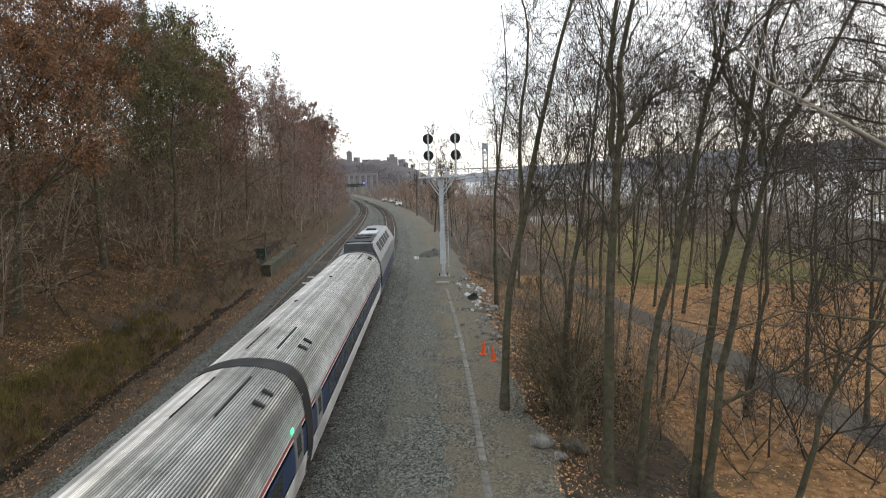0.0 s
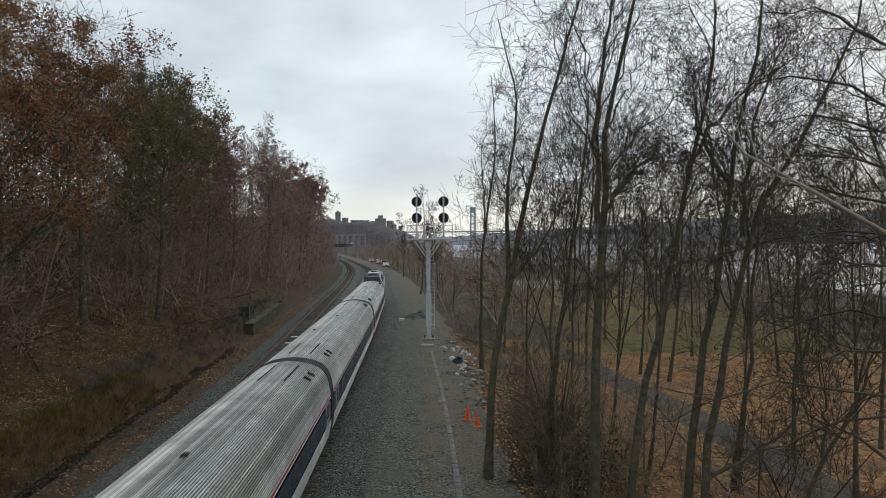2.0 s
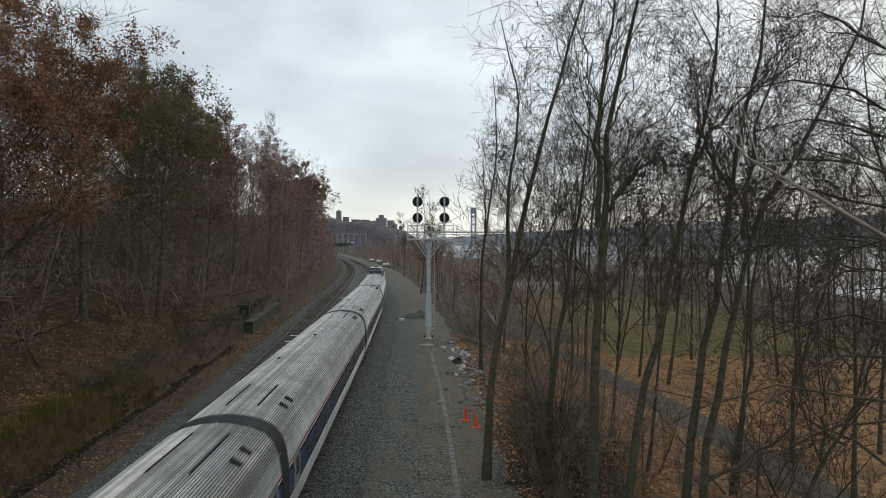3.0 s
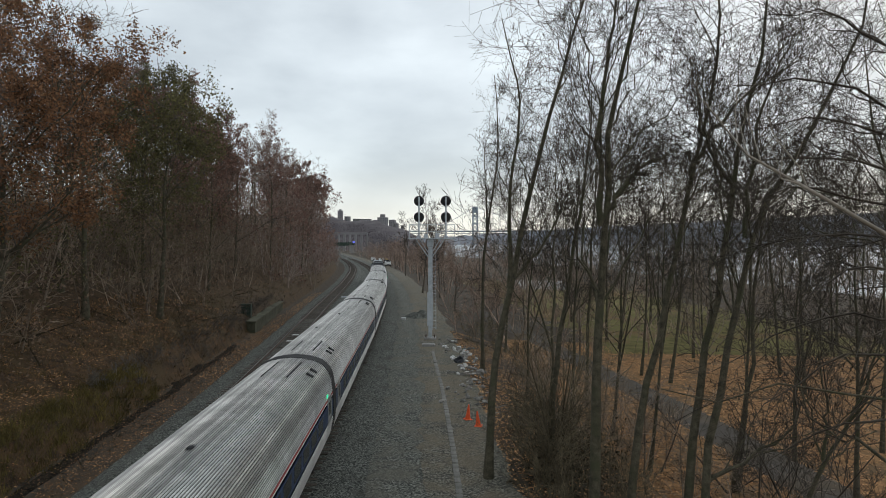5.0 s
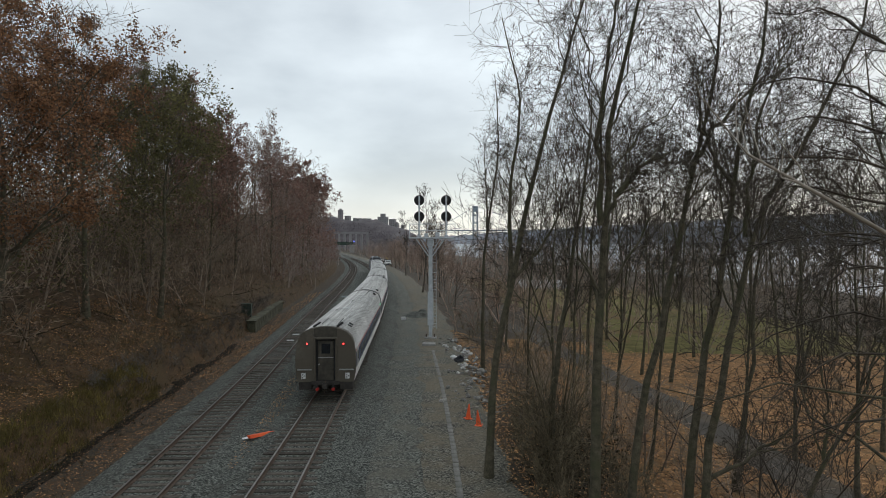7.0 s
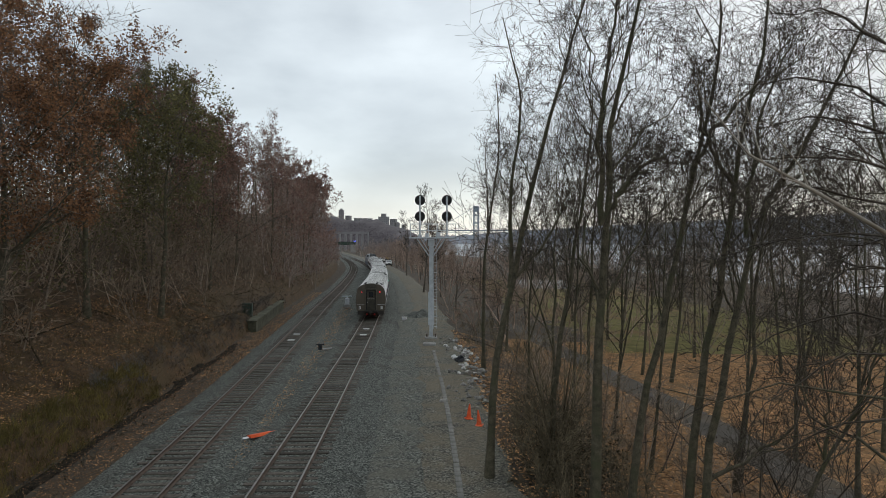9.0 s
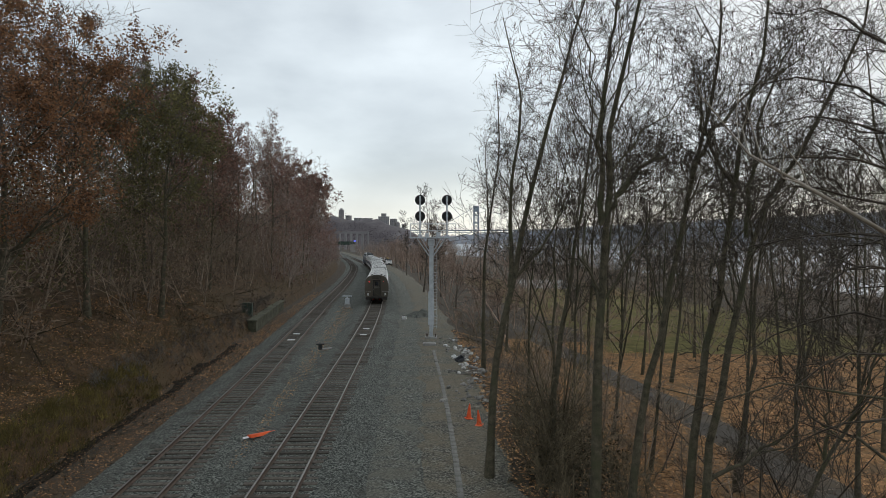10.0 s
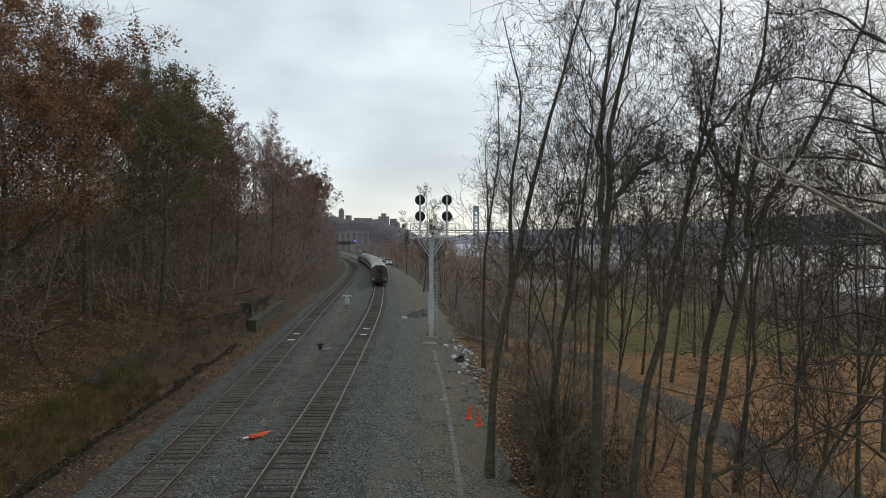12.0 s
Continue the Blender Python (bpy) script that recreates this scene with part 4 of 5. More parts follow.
def clumps(name, spots, low, high, size, per, material, label):
    """Withered leaves hanging in loose clumps above each spot."""
    b = np.array(spots, float)
    c = b + np.stack([np.zeros(len(b)), np.zeros(len(b)), rng.uniform(low, high, len(b))], 1)
    p = np.repeat(c, per, 0) + rng.normal(size=(len(b) * per, 3)) * (0.7, 0.7, 0.5)
    return tagged(part(name, fast_mesh(name, *leaf_quads(p, size), material)), label, "leaves", kind="stuff")


clumps("withered_leaves", bank_spots(1900, 20, 130, 7.5, 28, 1.3), 0.3, 12.5, 0.1, 30, M_dull, "withered brown leaves in the hillside brush")
clumps("withered_leaves_far", bank_spots(800, 100, 420, 5, 26, 1.1), 0.5, 13.0, 0.22, 24, M_hazeleaf, "withered brown leaves on the far bank")
clumps("vine_leaves", [(4.0 + 0.03 * k + rng.normal() * 0.35, 23.6 + rng.normal() * 0.5, -1.4) for k in range(54)], 0.0, 2.4, 0.055, 90, M_vine, "dark withered vine leaves round a trunk and its bush")
clumps("hill_crown_leaves", bank_spots(620, 45, 115, 16, 36, 1.0), 8.0, 19.0, 0.105, 34, M_dull, "dull brown leaves in the tree crowns up the hillside")
clumps("hill_crown_russet", bank_spots(300, 45, 115, 16, 36, 1.0), 9.0, 20.0, 0.105, 34, M_rust, "russet leaves in the tree crowns up the hillside")
clumps("olive_undergrowth", bank_spots(460, 28, 80, 10, 24, 1.0), 3.5, 11.0, 0.09, 34, M_olive, "dull green leaves left in the hillside brush")
scatter_leaves("fallen_leaves_between_tracks", [(float(near_x(y)) - 2.5 + rng.normal() * 0.45 - 0.025 * max(0, y - 30), y, -0.40) for y in 24 + 60 * rng.uniform(size=2600)], 0.055, "brown leaves blown between the tracks")

scatter_leaves("fallen_leaves_wall", bank_spots(2600, 42, 115, 2.9, 4.9, 1.0), 0.06, "pale brown leaves at the edge of the ballast")
thicket("ditch_debris", bank_spots(300, 15, 66, 3.1, 5.9, 1.2), 0.12, 0.4, (3, 3, 1), M_vine, "dark dead stalks and muck along the ditch", 0.007, lean=2.0)
scatter_leaves("litter_patches", [s for s in bank_spots(16000, 20, 66, 6.8, 15, 1.0) if noise.noise((s[0] * 0.35, s[1] * 0.3, 4.0)) > -0.05], 0.06, "orange-brown leaf litter in patches on the bank")
scatter_leaves("ditch_leaves", bank_spots(3800, 15, 70, 2.7, 5.6, 1.1), 0.05, "pale brown leaves strewn beside the ditch")
blades("green_grass", tufts(bank_spots(520, 15, 38, 5.5, 7.3, 1.0), 46, 0.2), 0.15, 0.5, 0.009, M_moss, "patches of green and yellow grass above the ditch")
strip("sand_patch", M_concrete, 13, 30, np.arange(150, 190, 2.0), 0.25, "pale gravel clearing beyond the lawn", "gravel clearing", wob=4.0, line=smooth_line(((100, 3), (150, 4), (200, 5))), nx=8)


# ------------------------------------------------------------------ the train
CURVE = ((1.47, 0.95), (1.56, 1.40), (1.59, 1.80), (1.595, 2.15), (1.57, 2.50), (1.54, 2.76), (1.49, 3.06), (1.37, 3.36), (1.14, 3.61), (0.82, 3.75), (0.42, 3.84), (0.0, 3.87))


def curve_points(z0, z1, step):
    """Points along the right half of the body's outline between two heights, at even steps."""
    c = np.array(CURVE)
    seg = np.linalg.norm(np.diff(c, axis=0), axis=1)
    s = np.concatenate([[0], np.cumsum(seg)])
    ss = np.linspace(0, s[-1], 600)
    x, z = np.interp(ss, s, c[:, 0]), np.interp(ss, s, c[:, 1])
    k = np.ones(25) / 25
    x[12:-12], z[12:-12] = np.convolve(x, k, "valid"), np.convolve(z, k, "valid")
    keep = (z >= z0) & (z <= z1)
    x, z, ss = x[keep], z[keep], ss[keep]
    t = np.arange(ss[0], ss[-1], step)
    return np.stack([np.interp(t, ss, x), np.interp(t, ss, z)], 1)


def ribbed(z0, z1, pitch, depth):
    """Outline with square ribs standing proud of it."""
    p = curve_points(z0, z1, pitch / 6)
    d = np.gradient(p, axis=0)
    n = np.stack([d[:, 1], -d[:, 0]], 1)
    n /= np.linalg.norm(n, axis=1)[:, None]
    h = np.where(np.arange(len(p)) % 6 < 3, depth, 0.0)
    return p + n * h[:, None]


def shell(pts, y0, y1):
    """A skin along the car from an open outline."""
    pts = [tuple(p) for p in pts]
    return extrude_profile(pts, y0, y1, closed=False)


def mirror(pts):
    return [(-x, z) for x, z in pts]


def bogie(parent, y):
    b = part("bogie", box(-1.15, 1.15, y - 1.5, y + 1.5, 0.42, 0.62, 0.04), M_under, parent)
    for sx in (-1, 1):
        part("side_frame", extrude_profile([(sx * 1.0, 0.35), (sx * 1.18, 0.35), (sx * 1.18, 0.75), (sx * 1.0, 0.75)], y - 1.7, y + 1.7), M_under, b)
        for dy in (-1.3, 1.3):
            part("wheel", rod((sx * 0.69, y + dy, 0.455), (sx * 0.82, y + dy, 0.455), 0.455, n=20), M_under, b)
            part("axle_box", box(sx * 1.18 - 0.1, sx * 1.18 + 0.1, y + dy - 0.17, y + dy + 0.17, 0.32, 0.62, 0.03), M_under, b)


def plate_on_side(sx, y0, y1, z0, z1, out):
    """A panel that follows the body's side."""
    p = curve_points(z0, z1, (z1 - z0) / 7)
    prof = [(sx * (x + out), z) for x, z in p] + [(sx * (x - 0.03), z) for x, z in p[::-1]]
    return extrude_profile(prof, y0, y1)


L2 = 12.72


def coach(label):
    car = thing("coach", Matrix(), label, "train car", "coaches of the train")
    roof_half = [tuple(p) for p in ribbed(2.60, 3.87, 0.062, 0.018)]
    roof = roof_half + mirror(roof_half)[::-1]
    rf = part("roof", shell(roof, -L2, L2), M_roof, car, "ribbed grimy stainless steel roof")
    rf.data.materials.append(M_groove)
    nh = len(roof_half)
    for f in rf.data.polygons:
        i = min(f.vertices) % len(roof)
        k = i if i < nh else len(roof) - 2 - i
        # Groove faces get the painted shade tone.
        f.material_index = 1 if k % 6 in (3, 4) else 0
    low = [tuple(p) for p in ribbed(0.95, 1.66, 0.10, 0.02)]
    for sx in (-1, 1):
        part("side_panel", shell(low if sx > 0 else mirror(low), -L2, L2), M_steel, car, "ribbed stainless steel lower side")
        part("window_band", plate_on_side(sx, -L2, L2, 1.66, 2.42, 0.0), M_blue, car, "dark blue painted window band")
        part("stripe", plate_on_side(sx, -L2, L2, 2.42, 2.475, 0.004), M_white, car, "thin white stripe")
        part("stripe", plate_on_side(sx, -L2, L2, 2.475, 2.55, 0.008), M_red, car, "thin red stripe")
        part("stripe", plate_on_side(sx, -L2, L2, 2.55, 2.61, 0.004), M_white, car, "thin white stripe")
        for k in range(15):
            y = -9.45 + k * 1.35
            part("window", plate_on_side(sx, y - 0.5, y + 0.5, 1.80, 2.33, 0.005), M_glass, car, "dark window pane")
        for dy in (-1, 1):
            y = dy * 11.6
            d = part("door", plate_on_side(sx, y - 0.45, y + 0.45, 1.0, 2.58, 0.012), M_steel, car, "stainless steel vestibule door")
            part("door_window", plate_on_side(sx, y - 0.22, y + 0.22, 1.9, 2.45, 0.018), M_glass, d)
    half = [tuple(p) for p in curve_points(0.95, 3.87, 0.12)]
    outline = half + mirror(half)[::-1]
    for dy in (-1, 1):
        y = dy * L2
        part("end_frame", extrude_profile([(x * 1.006, z + (0.015 if z > 3 else 0)) for x, z in outline], y - 0.07, y + 0.07), M_end, car, "dark grimy end wall")
    part("underframe", box(-1.3, 1.3, -12.5, 12.5, 0.8, 1.0, 0.02), M_under, car)
    part("equipment_box", box(-1.35, 1.35, -6.6, -1.0, 0.40, 0.8, 0.05), M_under, car)
    part("equipment_box", box(-1.35, 1.35, 0.5, 6.4, 0.40, 0.8, 0.05), M_under, car)
    for y in (-8.6, 8.6):
        bogie(car, y)
    for dy in (-1, 1):
        for x0, y0 in ((1.08, 11.0), (1.08, 10.25)):
            zz = 3.59
            v = bmesh.new()
            add_box(v, -0.14, 0.14, -0.08, 0.08, -0.02, 0.05, 0.015)
            bmesh.ops.transform(v, matrix=pose(x0, dy * y0, zz + 0.06, 0, 33, 0), verts=v.verts)
            part("vent", v, M_black, car, "dark roof vent cowl")
        for xx in (-0.35, 0.52):
            part("conduit", box(xx - 0.014, xx + 0.014, dy * 10.4 - 1.3, dy * 10.4 + 1.3, 3.78, 3.885 if abs(xx) < 0.4 else 3.865, 0.004), M_black, car, "dark conduit on the roof")
    part("roof_cap", box(-0.07, 0.07, 1.5, 1.75, 3.86, 3.93, 0.02), M_black, car)
    part("roof_cap", box(-0.52, -0.40, -4.5, -4.3, 3.78, 3.88, 0.02), M_black, car)
    return car


def diaphragm(car):
    """Rubber passage hood on a car's leading end."""
    half = [tuple(p) for p in curve_points(1.0, 3.87, 0.15)]
    out = [(x * 1.014, z + (0.03 if z > 3.2 else 0)) for x, z in half]
    ring = out + mirror(out)[::-1]
    part("gangway_hood", extrude_profile(ring, L2 - 0.22, L2 + 0.50), M_black, car, "black rubber gangway hood")
    for s in (-1, 1):
        part("grab_rail", rod((s * 1.5, L2 + 0.12, 1.3), (s * 1.5, L2 + 0.12, 2.3), 0.02), M_white, car)
    part("coupler", box(-0.15, 0.15, L2, L2 + 0.6, 0.72, 0.98, 0.03), M_under, car)


def tail_end(car):
    """The open back end of the last car: recessed door, marker lamps, steps, hoses."""
    y = -L2
    half = [tuple(p) for p in curve_points(0.95, 3.87, 0.1)]
    for s in (-1, 1):
        side = [(s * x, z) for x, z in half if x > 0.62]
        side = side + [(s * 0.62, side[-1][1]), (s * 0.62, 0.95)]
        part("end_panel", extrude_profile(side, y - 0.30, y - 0.05), M_end, car, "dark grimy end panel")
        part("lamp_housing", rod((s * 0.96, y - 0.28, 2.97), (s * 0.96, y - 0.345, 2.97), 0.085, n=16), M_black, car, "black lamp housing")
        part("marker_lamp", rod((s * 0.96, y - 0.27, 2.97), (s * 0.96, y - 0.36, 2.97), 0.05, n=14), M_redlamp, car, "lit red marker lamp")
        part("step_bar", box(s * 1.10 - 0.38, s * 1.10 + 0.38, y - 0.40, y - 0.30, 1.58, 1.63, 0.01), M_steel, car)
        pl = part("number_plate", box(s * 1.16 - 0.11, s * 1.16 + 0.11, y - 0.318, y - 0.30, 1.12, 1.42), M_white, car, "white plate with black marks")
        for i, (a, b) in enumerate(((-0.04, 1.34), (0.04, 1.27), (-0.04, 1.20))):
            part("mark", box(s * 1.16 + a - 0.03, s * 1.16 + a + 0.03, y - 0.325, y - 0.318, b - 0.03, b + 0.03), M_black, pl)
        part("step_well", box(s * 1.08 - 0.34, s * 1.08 + 0.34, y - 0.26, y + 0.5, 0.52, 0.95, 0.02), M_under, car)
        part("hose", rod((s * 0.42, y - 0.35, 0.92), (s * 0.42, y - 0.42, 0.55), 0.05), M_black, car)
        part("hose_cap", rod((s * 0.42, y - 0.36, 0.60), (s * 0.42, y - 0.48, 0.58), 0.085, n=12), M_redcap, car, "red hose coupling")
        for k in range(5):
            part("bracket", box(s * 0.62 - 0.09 + 0.02 * k, s * 0.62 + 0.05 + 0.02 * k, y + 0.12 + k * 0.34, y + 0.20 + k * 0.34, 3.72, 3.90, 0.015), M_black, car)
    part("end_header", extrude_profile([(-0.62, 3.3), (0.62, 3.3), (0.62, 3.76), (0.3, 3.85), (-0.3, 3.85), (-0.62, 3.76)], y - 0.2, y - 0.05), M_enddoor, car)
    fr = bmesh.new()
    for s in (-1, 1):
        add_box(fr, s * 0.57 - 0.05, s * 0.57 + 0.05, y - 0.36, y - 0.1, 0.98, 3.28, 0.02)
    add_box(fr, -0.62, 0.62, y - 0.36, y - 0.1, 3.22, 3.32, 0.02)
    part("door_frame", fr, M_end, car)
    # Black sheet painting the shade in the gaps round the door.
    part("door_recess", box(-0.53, 0.53, y - 0.1, y - 0.072, 0.98, 3.24), M_black, car)
    d = part("end_door", box(-0.41, 0.41, y - 0.14, y - 0.103, 1.02, 3.10, 0.012), M_enddoor, car, "brownish steel end door")
    part("door_window", box(-0.23, 0.23, y - 0.155, y - 0.14, 2.42, 2.95, 0.006), M_glass, d, "dark rounded window")
    part("door_ledge", box(-0.4, 0.4, y - 0.17, y - 0.14, 2.2, 2.24), M_steel, d)
    part("door_knob", rod((-0.36, y - 0.14, 1.85), (-0.36, y - 0.2, 1.85), 0.04), M_steel, d)
    part("buffer_beam", box(-0.75, 0.75, y - 0.4, y - 0.05, 0.78, 1.0, 0.03), M_under, car)
    part("coupler", box(-0.14, 0.14, y - 0.75, y, 0.66, 0.92, 0.04), M_under, car)
    part("safety_chain", rod((0.02, y - 0.42, 1.05), (-0.03, y - 0.46, 0.35), 0.02), M_rail, car)
    part("roof_hatch", box(-0.24, 0.40, -4.15, -3.35, 3.80, 3.915, 0.03), M_roof, car, "pale roof hatch cover")


def locomotive():
    car = thing("locomotive", Matrix(), "grey diesel locomotive with dark roof grilles leading the train", "locomotive")
    H = 10.45
    prof = [(1.50, 0.9), (1.52, 1.6), (1.52, 3.05), (1.35, 3.45), (1.02, 4.12), (0.8, 4.30), (0, 4.36)]
    ring = prof + [(-x, z) for x, z in prof[::-1][1:]]
    body = extrude_profile(ring, -H, H)
    for v in body.verts:
        if v.co.y < 0 and v.co.z > 3.4:
            v.co.y += (v.co.z - 3.4) * 1.3
        if v.co.y > 0 and v.co.z > 1.8:
            v.co.y -= (v.co.z - 1.8) * 1.0
    part("body", body, M_loco, car, "grey and white painted carbody")
    for s in (-1, 1):
        part("blue_side", extrude_profile([(s * 1.515, 1.0), (s * 1.532, 1.6), (s * 1.532, 1.9), (s * 1.50, 1.9)], -9.8, 9.0), M_blue, car, "dark blue lower stripe")
        for k in range(5):
            y = -6.6 + k * 2.6
            g = bmesh.new()
            add_box(g, -0.33, 0.33, -0.9, 0.9, -0.015, 0.015, 0.01)
            bmesh.ops.transform(g, matrix=pose(s * 1.205, y, 3.79, 0, s * 63.5, 0), verts=g.verts)
            part("side_grille", g, M_dark, car, "dark louvred grille")
        part("rear_window", box(s * 1.1 - 0.2, s * 1.1 + 0.2, -H - 0.02, -H + 0.02, 2.6, 2.95, 0.01), M_dark, car)
    part("rear_grille", box(-0.9, 0.9, -9.1, -7.4, 4.30, 4.40, 0.02), M_dark, car, "dark roof radiator grille")
    sl = bmesh.new()
    add_box(sl, -0.98, 0.98, -0.45, 0.45, -0.02, 0.02, 0.01)
    bmesh.ops.transform(sl, matrix=pose(0, -9.75, 3.98, 37, 0, 0), verts=sl.verts)
    part("rear_slope_grille", sl, M_dark, car)
    for y in (-6.2, -4.5):
        part("roof_fan", rod((0, y, 4.33), (0, y, 4.47), 0.62, n=20), M_dark, car, "round dark cooling fan")
    part("roof_hatch", box(-0.7, 0.7, -2.6, 0.6, 4.34, 4.43, 0.03), M_galv, car, "pale roof hatch")
    part("roof_panel", box(-0.85, 0.85, -7.2, -3.4, 4.345, 4.385, 0.01), M_dark, car, "dark roof panel")
    part("exhaust", box(-0.4, 0.4, 1.2, 2.2, 4.34, 4.52, 0.04), M_dark, car)
    part("rear_door", box(-0.4, 0.4, -H - 0.03, -H, 1.1, 3.1, 0.01), M_end, car)
    part("fuel_tank", box(-1.3, 1.3, -3.2, 3.2, 0.25, 0.9, 0.1), M_under, car)
    part("coupler", box(-0.14, 0.14, -H - 0.5, -H, 0.68, 0.94, 0.04), M_under, car)
    for y in (-6.9, 6.9):
        bogie(car, y)
    return car


COACH_LABEL = "ribbed stainless steel passenger coach with blue window band"
cars = []
for k in range(5):
    c = coach(COACH_LABEL if k else "last stainless steel passenger coach with red marker lamps lit")
    diaphragm(c)
    if k == 0:
        tail_end(c)
    if k in (0, 3):
        part("door_lamp", box(1.56, 1.60, 11.0, 11.12, 2.64, 2.76, 0.01), M_greenlamp, c, "lit green door lamp")
    cars.append(c)
loco = locomotive()


# ------------------------------------------------------------------ signal
def signal_gantry():
    x0, y0, z0 = -1.08, 57.7, -0.5
    s = thing("railway_signal", pose(x0, y0, z0), "galvanised steel signal mast with platform and four black signal heads", "railway signal")
    part("footing", box(-0.55, 0.55, -0.55, 0.55, -0.2, 0.22, 0.04), M_concrete, s, "concrete footing")
    for sx in (-1, 1):
        part("anchor", box(sx * 0.38 - 0.05, sx * 0.38 + 0.05, -0.3, 0.3, 0.2, 0.5), M_rail, s)
    part("base_post", box(-0.16, 0.16, -0.16, 0.16, 0.2, 1.4, 0.02), M_galv, s)
    part("lower_mast", extrude_profile([(-0.27, 1.3), (0.27, 1.3), (0.25, 4.3), (-0.25, 4.3)], -0.2, 0.2), M_galv, s, "pale grey steel lower mast")
    part("upper_mast", extrude_profile([(-0.17, 4.3), (0.17, 4.3), (0.17, 9.2), (-0.17, 9.2)], -0.16, 0.16), M_galv, s)
    part("mast_head", box(-0.3, 0.3, -0.25, 0.25, 8.5, 9.1, 0.03), M_galv, s)
    for sx in (0.22, 0.52):
        part("ladder_rail", rod((sx, 0.1, 0.9), (sx, 0.1, 9.2), 0.025, n=6), M_galv, s)
    for k in range(26):
        part("rung", rod((0.22, 0.1, 1.1 + k * 0.31), (0.52, 0.1, 1.1 + k * 0.31), 0.016, n=5), M_galv, s)
    part("deck", box(-1.95, 2.3, -0.55, 0.6, 9.17, 9.30, 0.02), M_galv, s, "steel grating platform")
    for sx in (-1, 1):
        part("brace", rod((sx * 0.2, 0, 7.6), (sx * 1.3, 0, 9.15), 0.05), M_galv, s)
        part("brace", rod((sx * 0.2, -0.3, 8.0), (sx * 0.9, -0.4, 9.15), 0.035), M_galv, s)
    for yy in (-0.5, 0.55):
        for k in range(6):
            xx = -1.9 + k * 0.83
            part("railing_post", rod((xx, yy, 9.3), (xx, yy, 10.5), 0.025, n=6), M_galv, s)
        for zz in (9.9, 10.5):
            part("railing", rod((-1.9, yy, zz), (2.25, yy, zz), 0.022, n=6), M_galv, s)
    part("equipment_box", box(0.45, 0.85, -0.2, 0.3, 9.3, 9.75, 0.02), M_galv, s)
    part("equipment_box", box(-0.55, -0.2, -0.2, 0.3, 9.3, 9.65, 0.02), M_galv, s)
    for xx in (-1.02, 1.44):
        part("head_post", rod((xx, 0.05, 9.3), (xx, 0.05, 13.05), 0.075), M_galv, s)
        part("post_foot", box(xx - 0.2, xx + 0.2, -0.15, 0.25, 9.3, 9.5, 0.02), M_galv, s)
        for zz in (11.2, 12.68):
            h = part("signal_head", rod((xx, 0.18, zz), (xx, 0.26, zz), 0.47, n=28), M_black, s, "round black signal target seen from behind")
            part("lamp_case", box(xx - 0.17, xx + 0.17, -0.02 + 0.1, 0.2, zz - 0.32, zz + 0.32, 0.04), M_black, h)
            part("clamp", box(xx - 0.1, xx + 0.1, -0.05, 0.1, zz - 0.06, zz + 0.06), M_galv, h)
    return s


signal_gantry()


# ------------------------------------------------------------------ things beside the line
def cone(m):
    c = thing("traffic_cone", m, "orange plastic traffic cone standing on gravel", "traffic cone", "traffic cones")
    part("base", box(-0.19, 0.19, -0.19, 0.19, 0.0, 0.04, 0.015), M_orange, c)
    part("body", rod((0, 0, 0.04), (0, 0, 0.74), 0.135, 0.028, n=16), M_orange, c)
    return c


cone(pose(1.28, 31.3, -0.42, 0, 4, 20))
cone(pose(1.74, 30.2, -0.44, 0, -5, -15))

lying = thing("broken_barricade_board", pose(-8.2, 27.95, -0.24, 0, 3, 48), "broken orange board lying on the ballast", "debris")
part("board", profile_side([(-0.15, 0), (0.13, 0), (0.15, 0.08), (-0.1, 0.12)], -0.45, 0.8), M_orange, lying)
part("tip", profile_side([(-0.06, 0), (0.06, 0), (0.04, 0.05)], -0.75, -0.48), M_white, lying, "pale torn end")

white = thing("white_marker_box", pose(-4.4, 71.8, -0.46), "small white box on the gravel road", "marker box")
part("body", box(-0.27, 0.27, -0.2, 0.2, 0, 0.24, 0.03), M_white, white)
part("lid", box(-0.29, 0.29, -0.22, 0.22, 0.24, 0.29, 0.01), M_white, white)

slab = thing("concrete_pull_box", pose(-1.15, 53.6, -0.40), "flat concrete pull box cover in the gravel", "pull box")
part("body", box(-0.55, 0.55, -0.4, 0.4, -0.1, 0.16, 0.02), M_concrete, slab)
part("cover", box(-0.48, 0.48, -0.33, 0.33, 0.16, 0.19, 0.01), M_concrete, slab)

box_post = thing("trackside_box", pose(-12.75, 84.0, -0.45), "grey trackside equipment box on a post between the tracks", "equipment box")
part("post", rod((0, 0, 0), (0, 0, 1.5), 0.09), M_galv, box_post)
part("base", box(-0.4, 0.4, -0.3, 0.3, 0, 0.5, 0.03), M_concrete, box_post)
part("case", box(-0.28, 0.28, -0.2, 0.2, 0.5, 1.3, 0.03), M_galv, box_post)
part("arm", box(-0.65, 0.6, -0.1, 0.1, 1.5, 1.65, 0.02), M_galv, box_post)


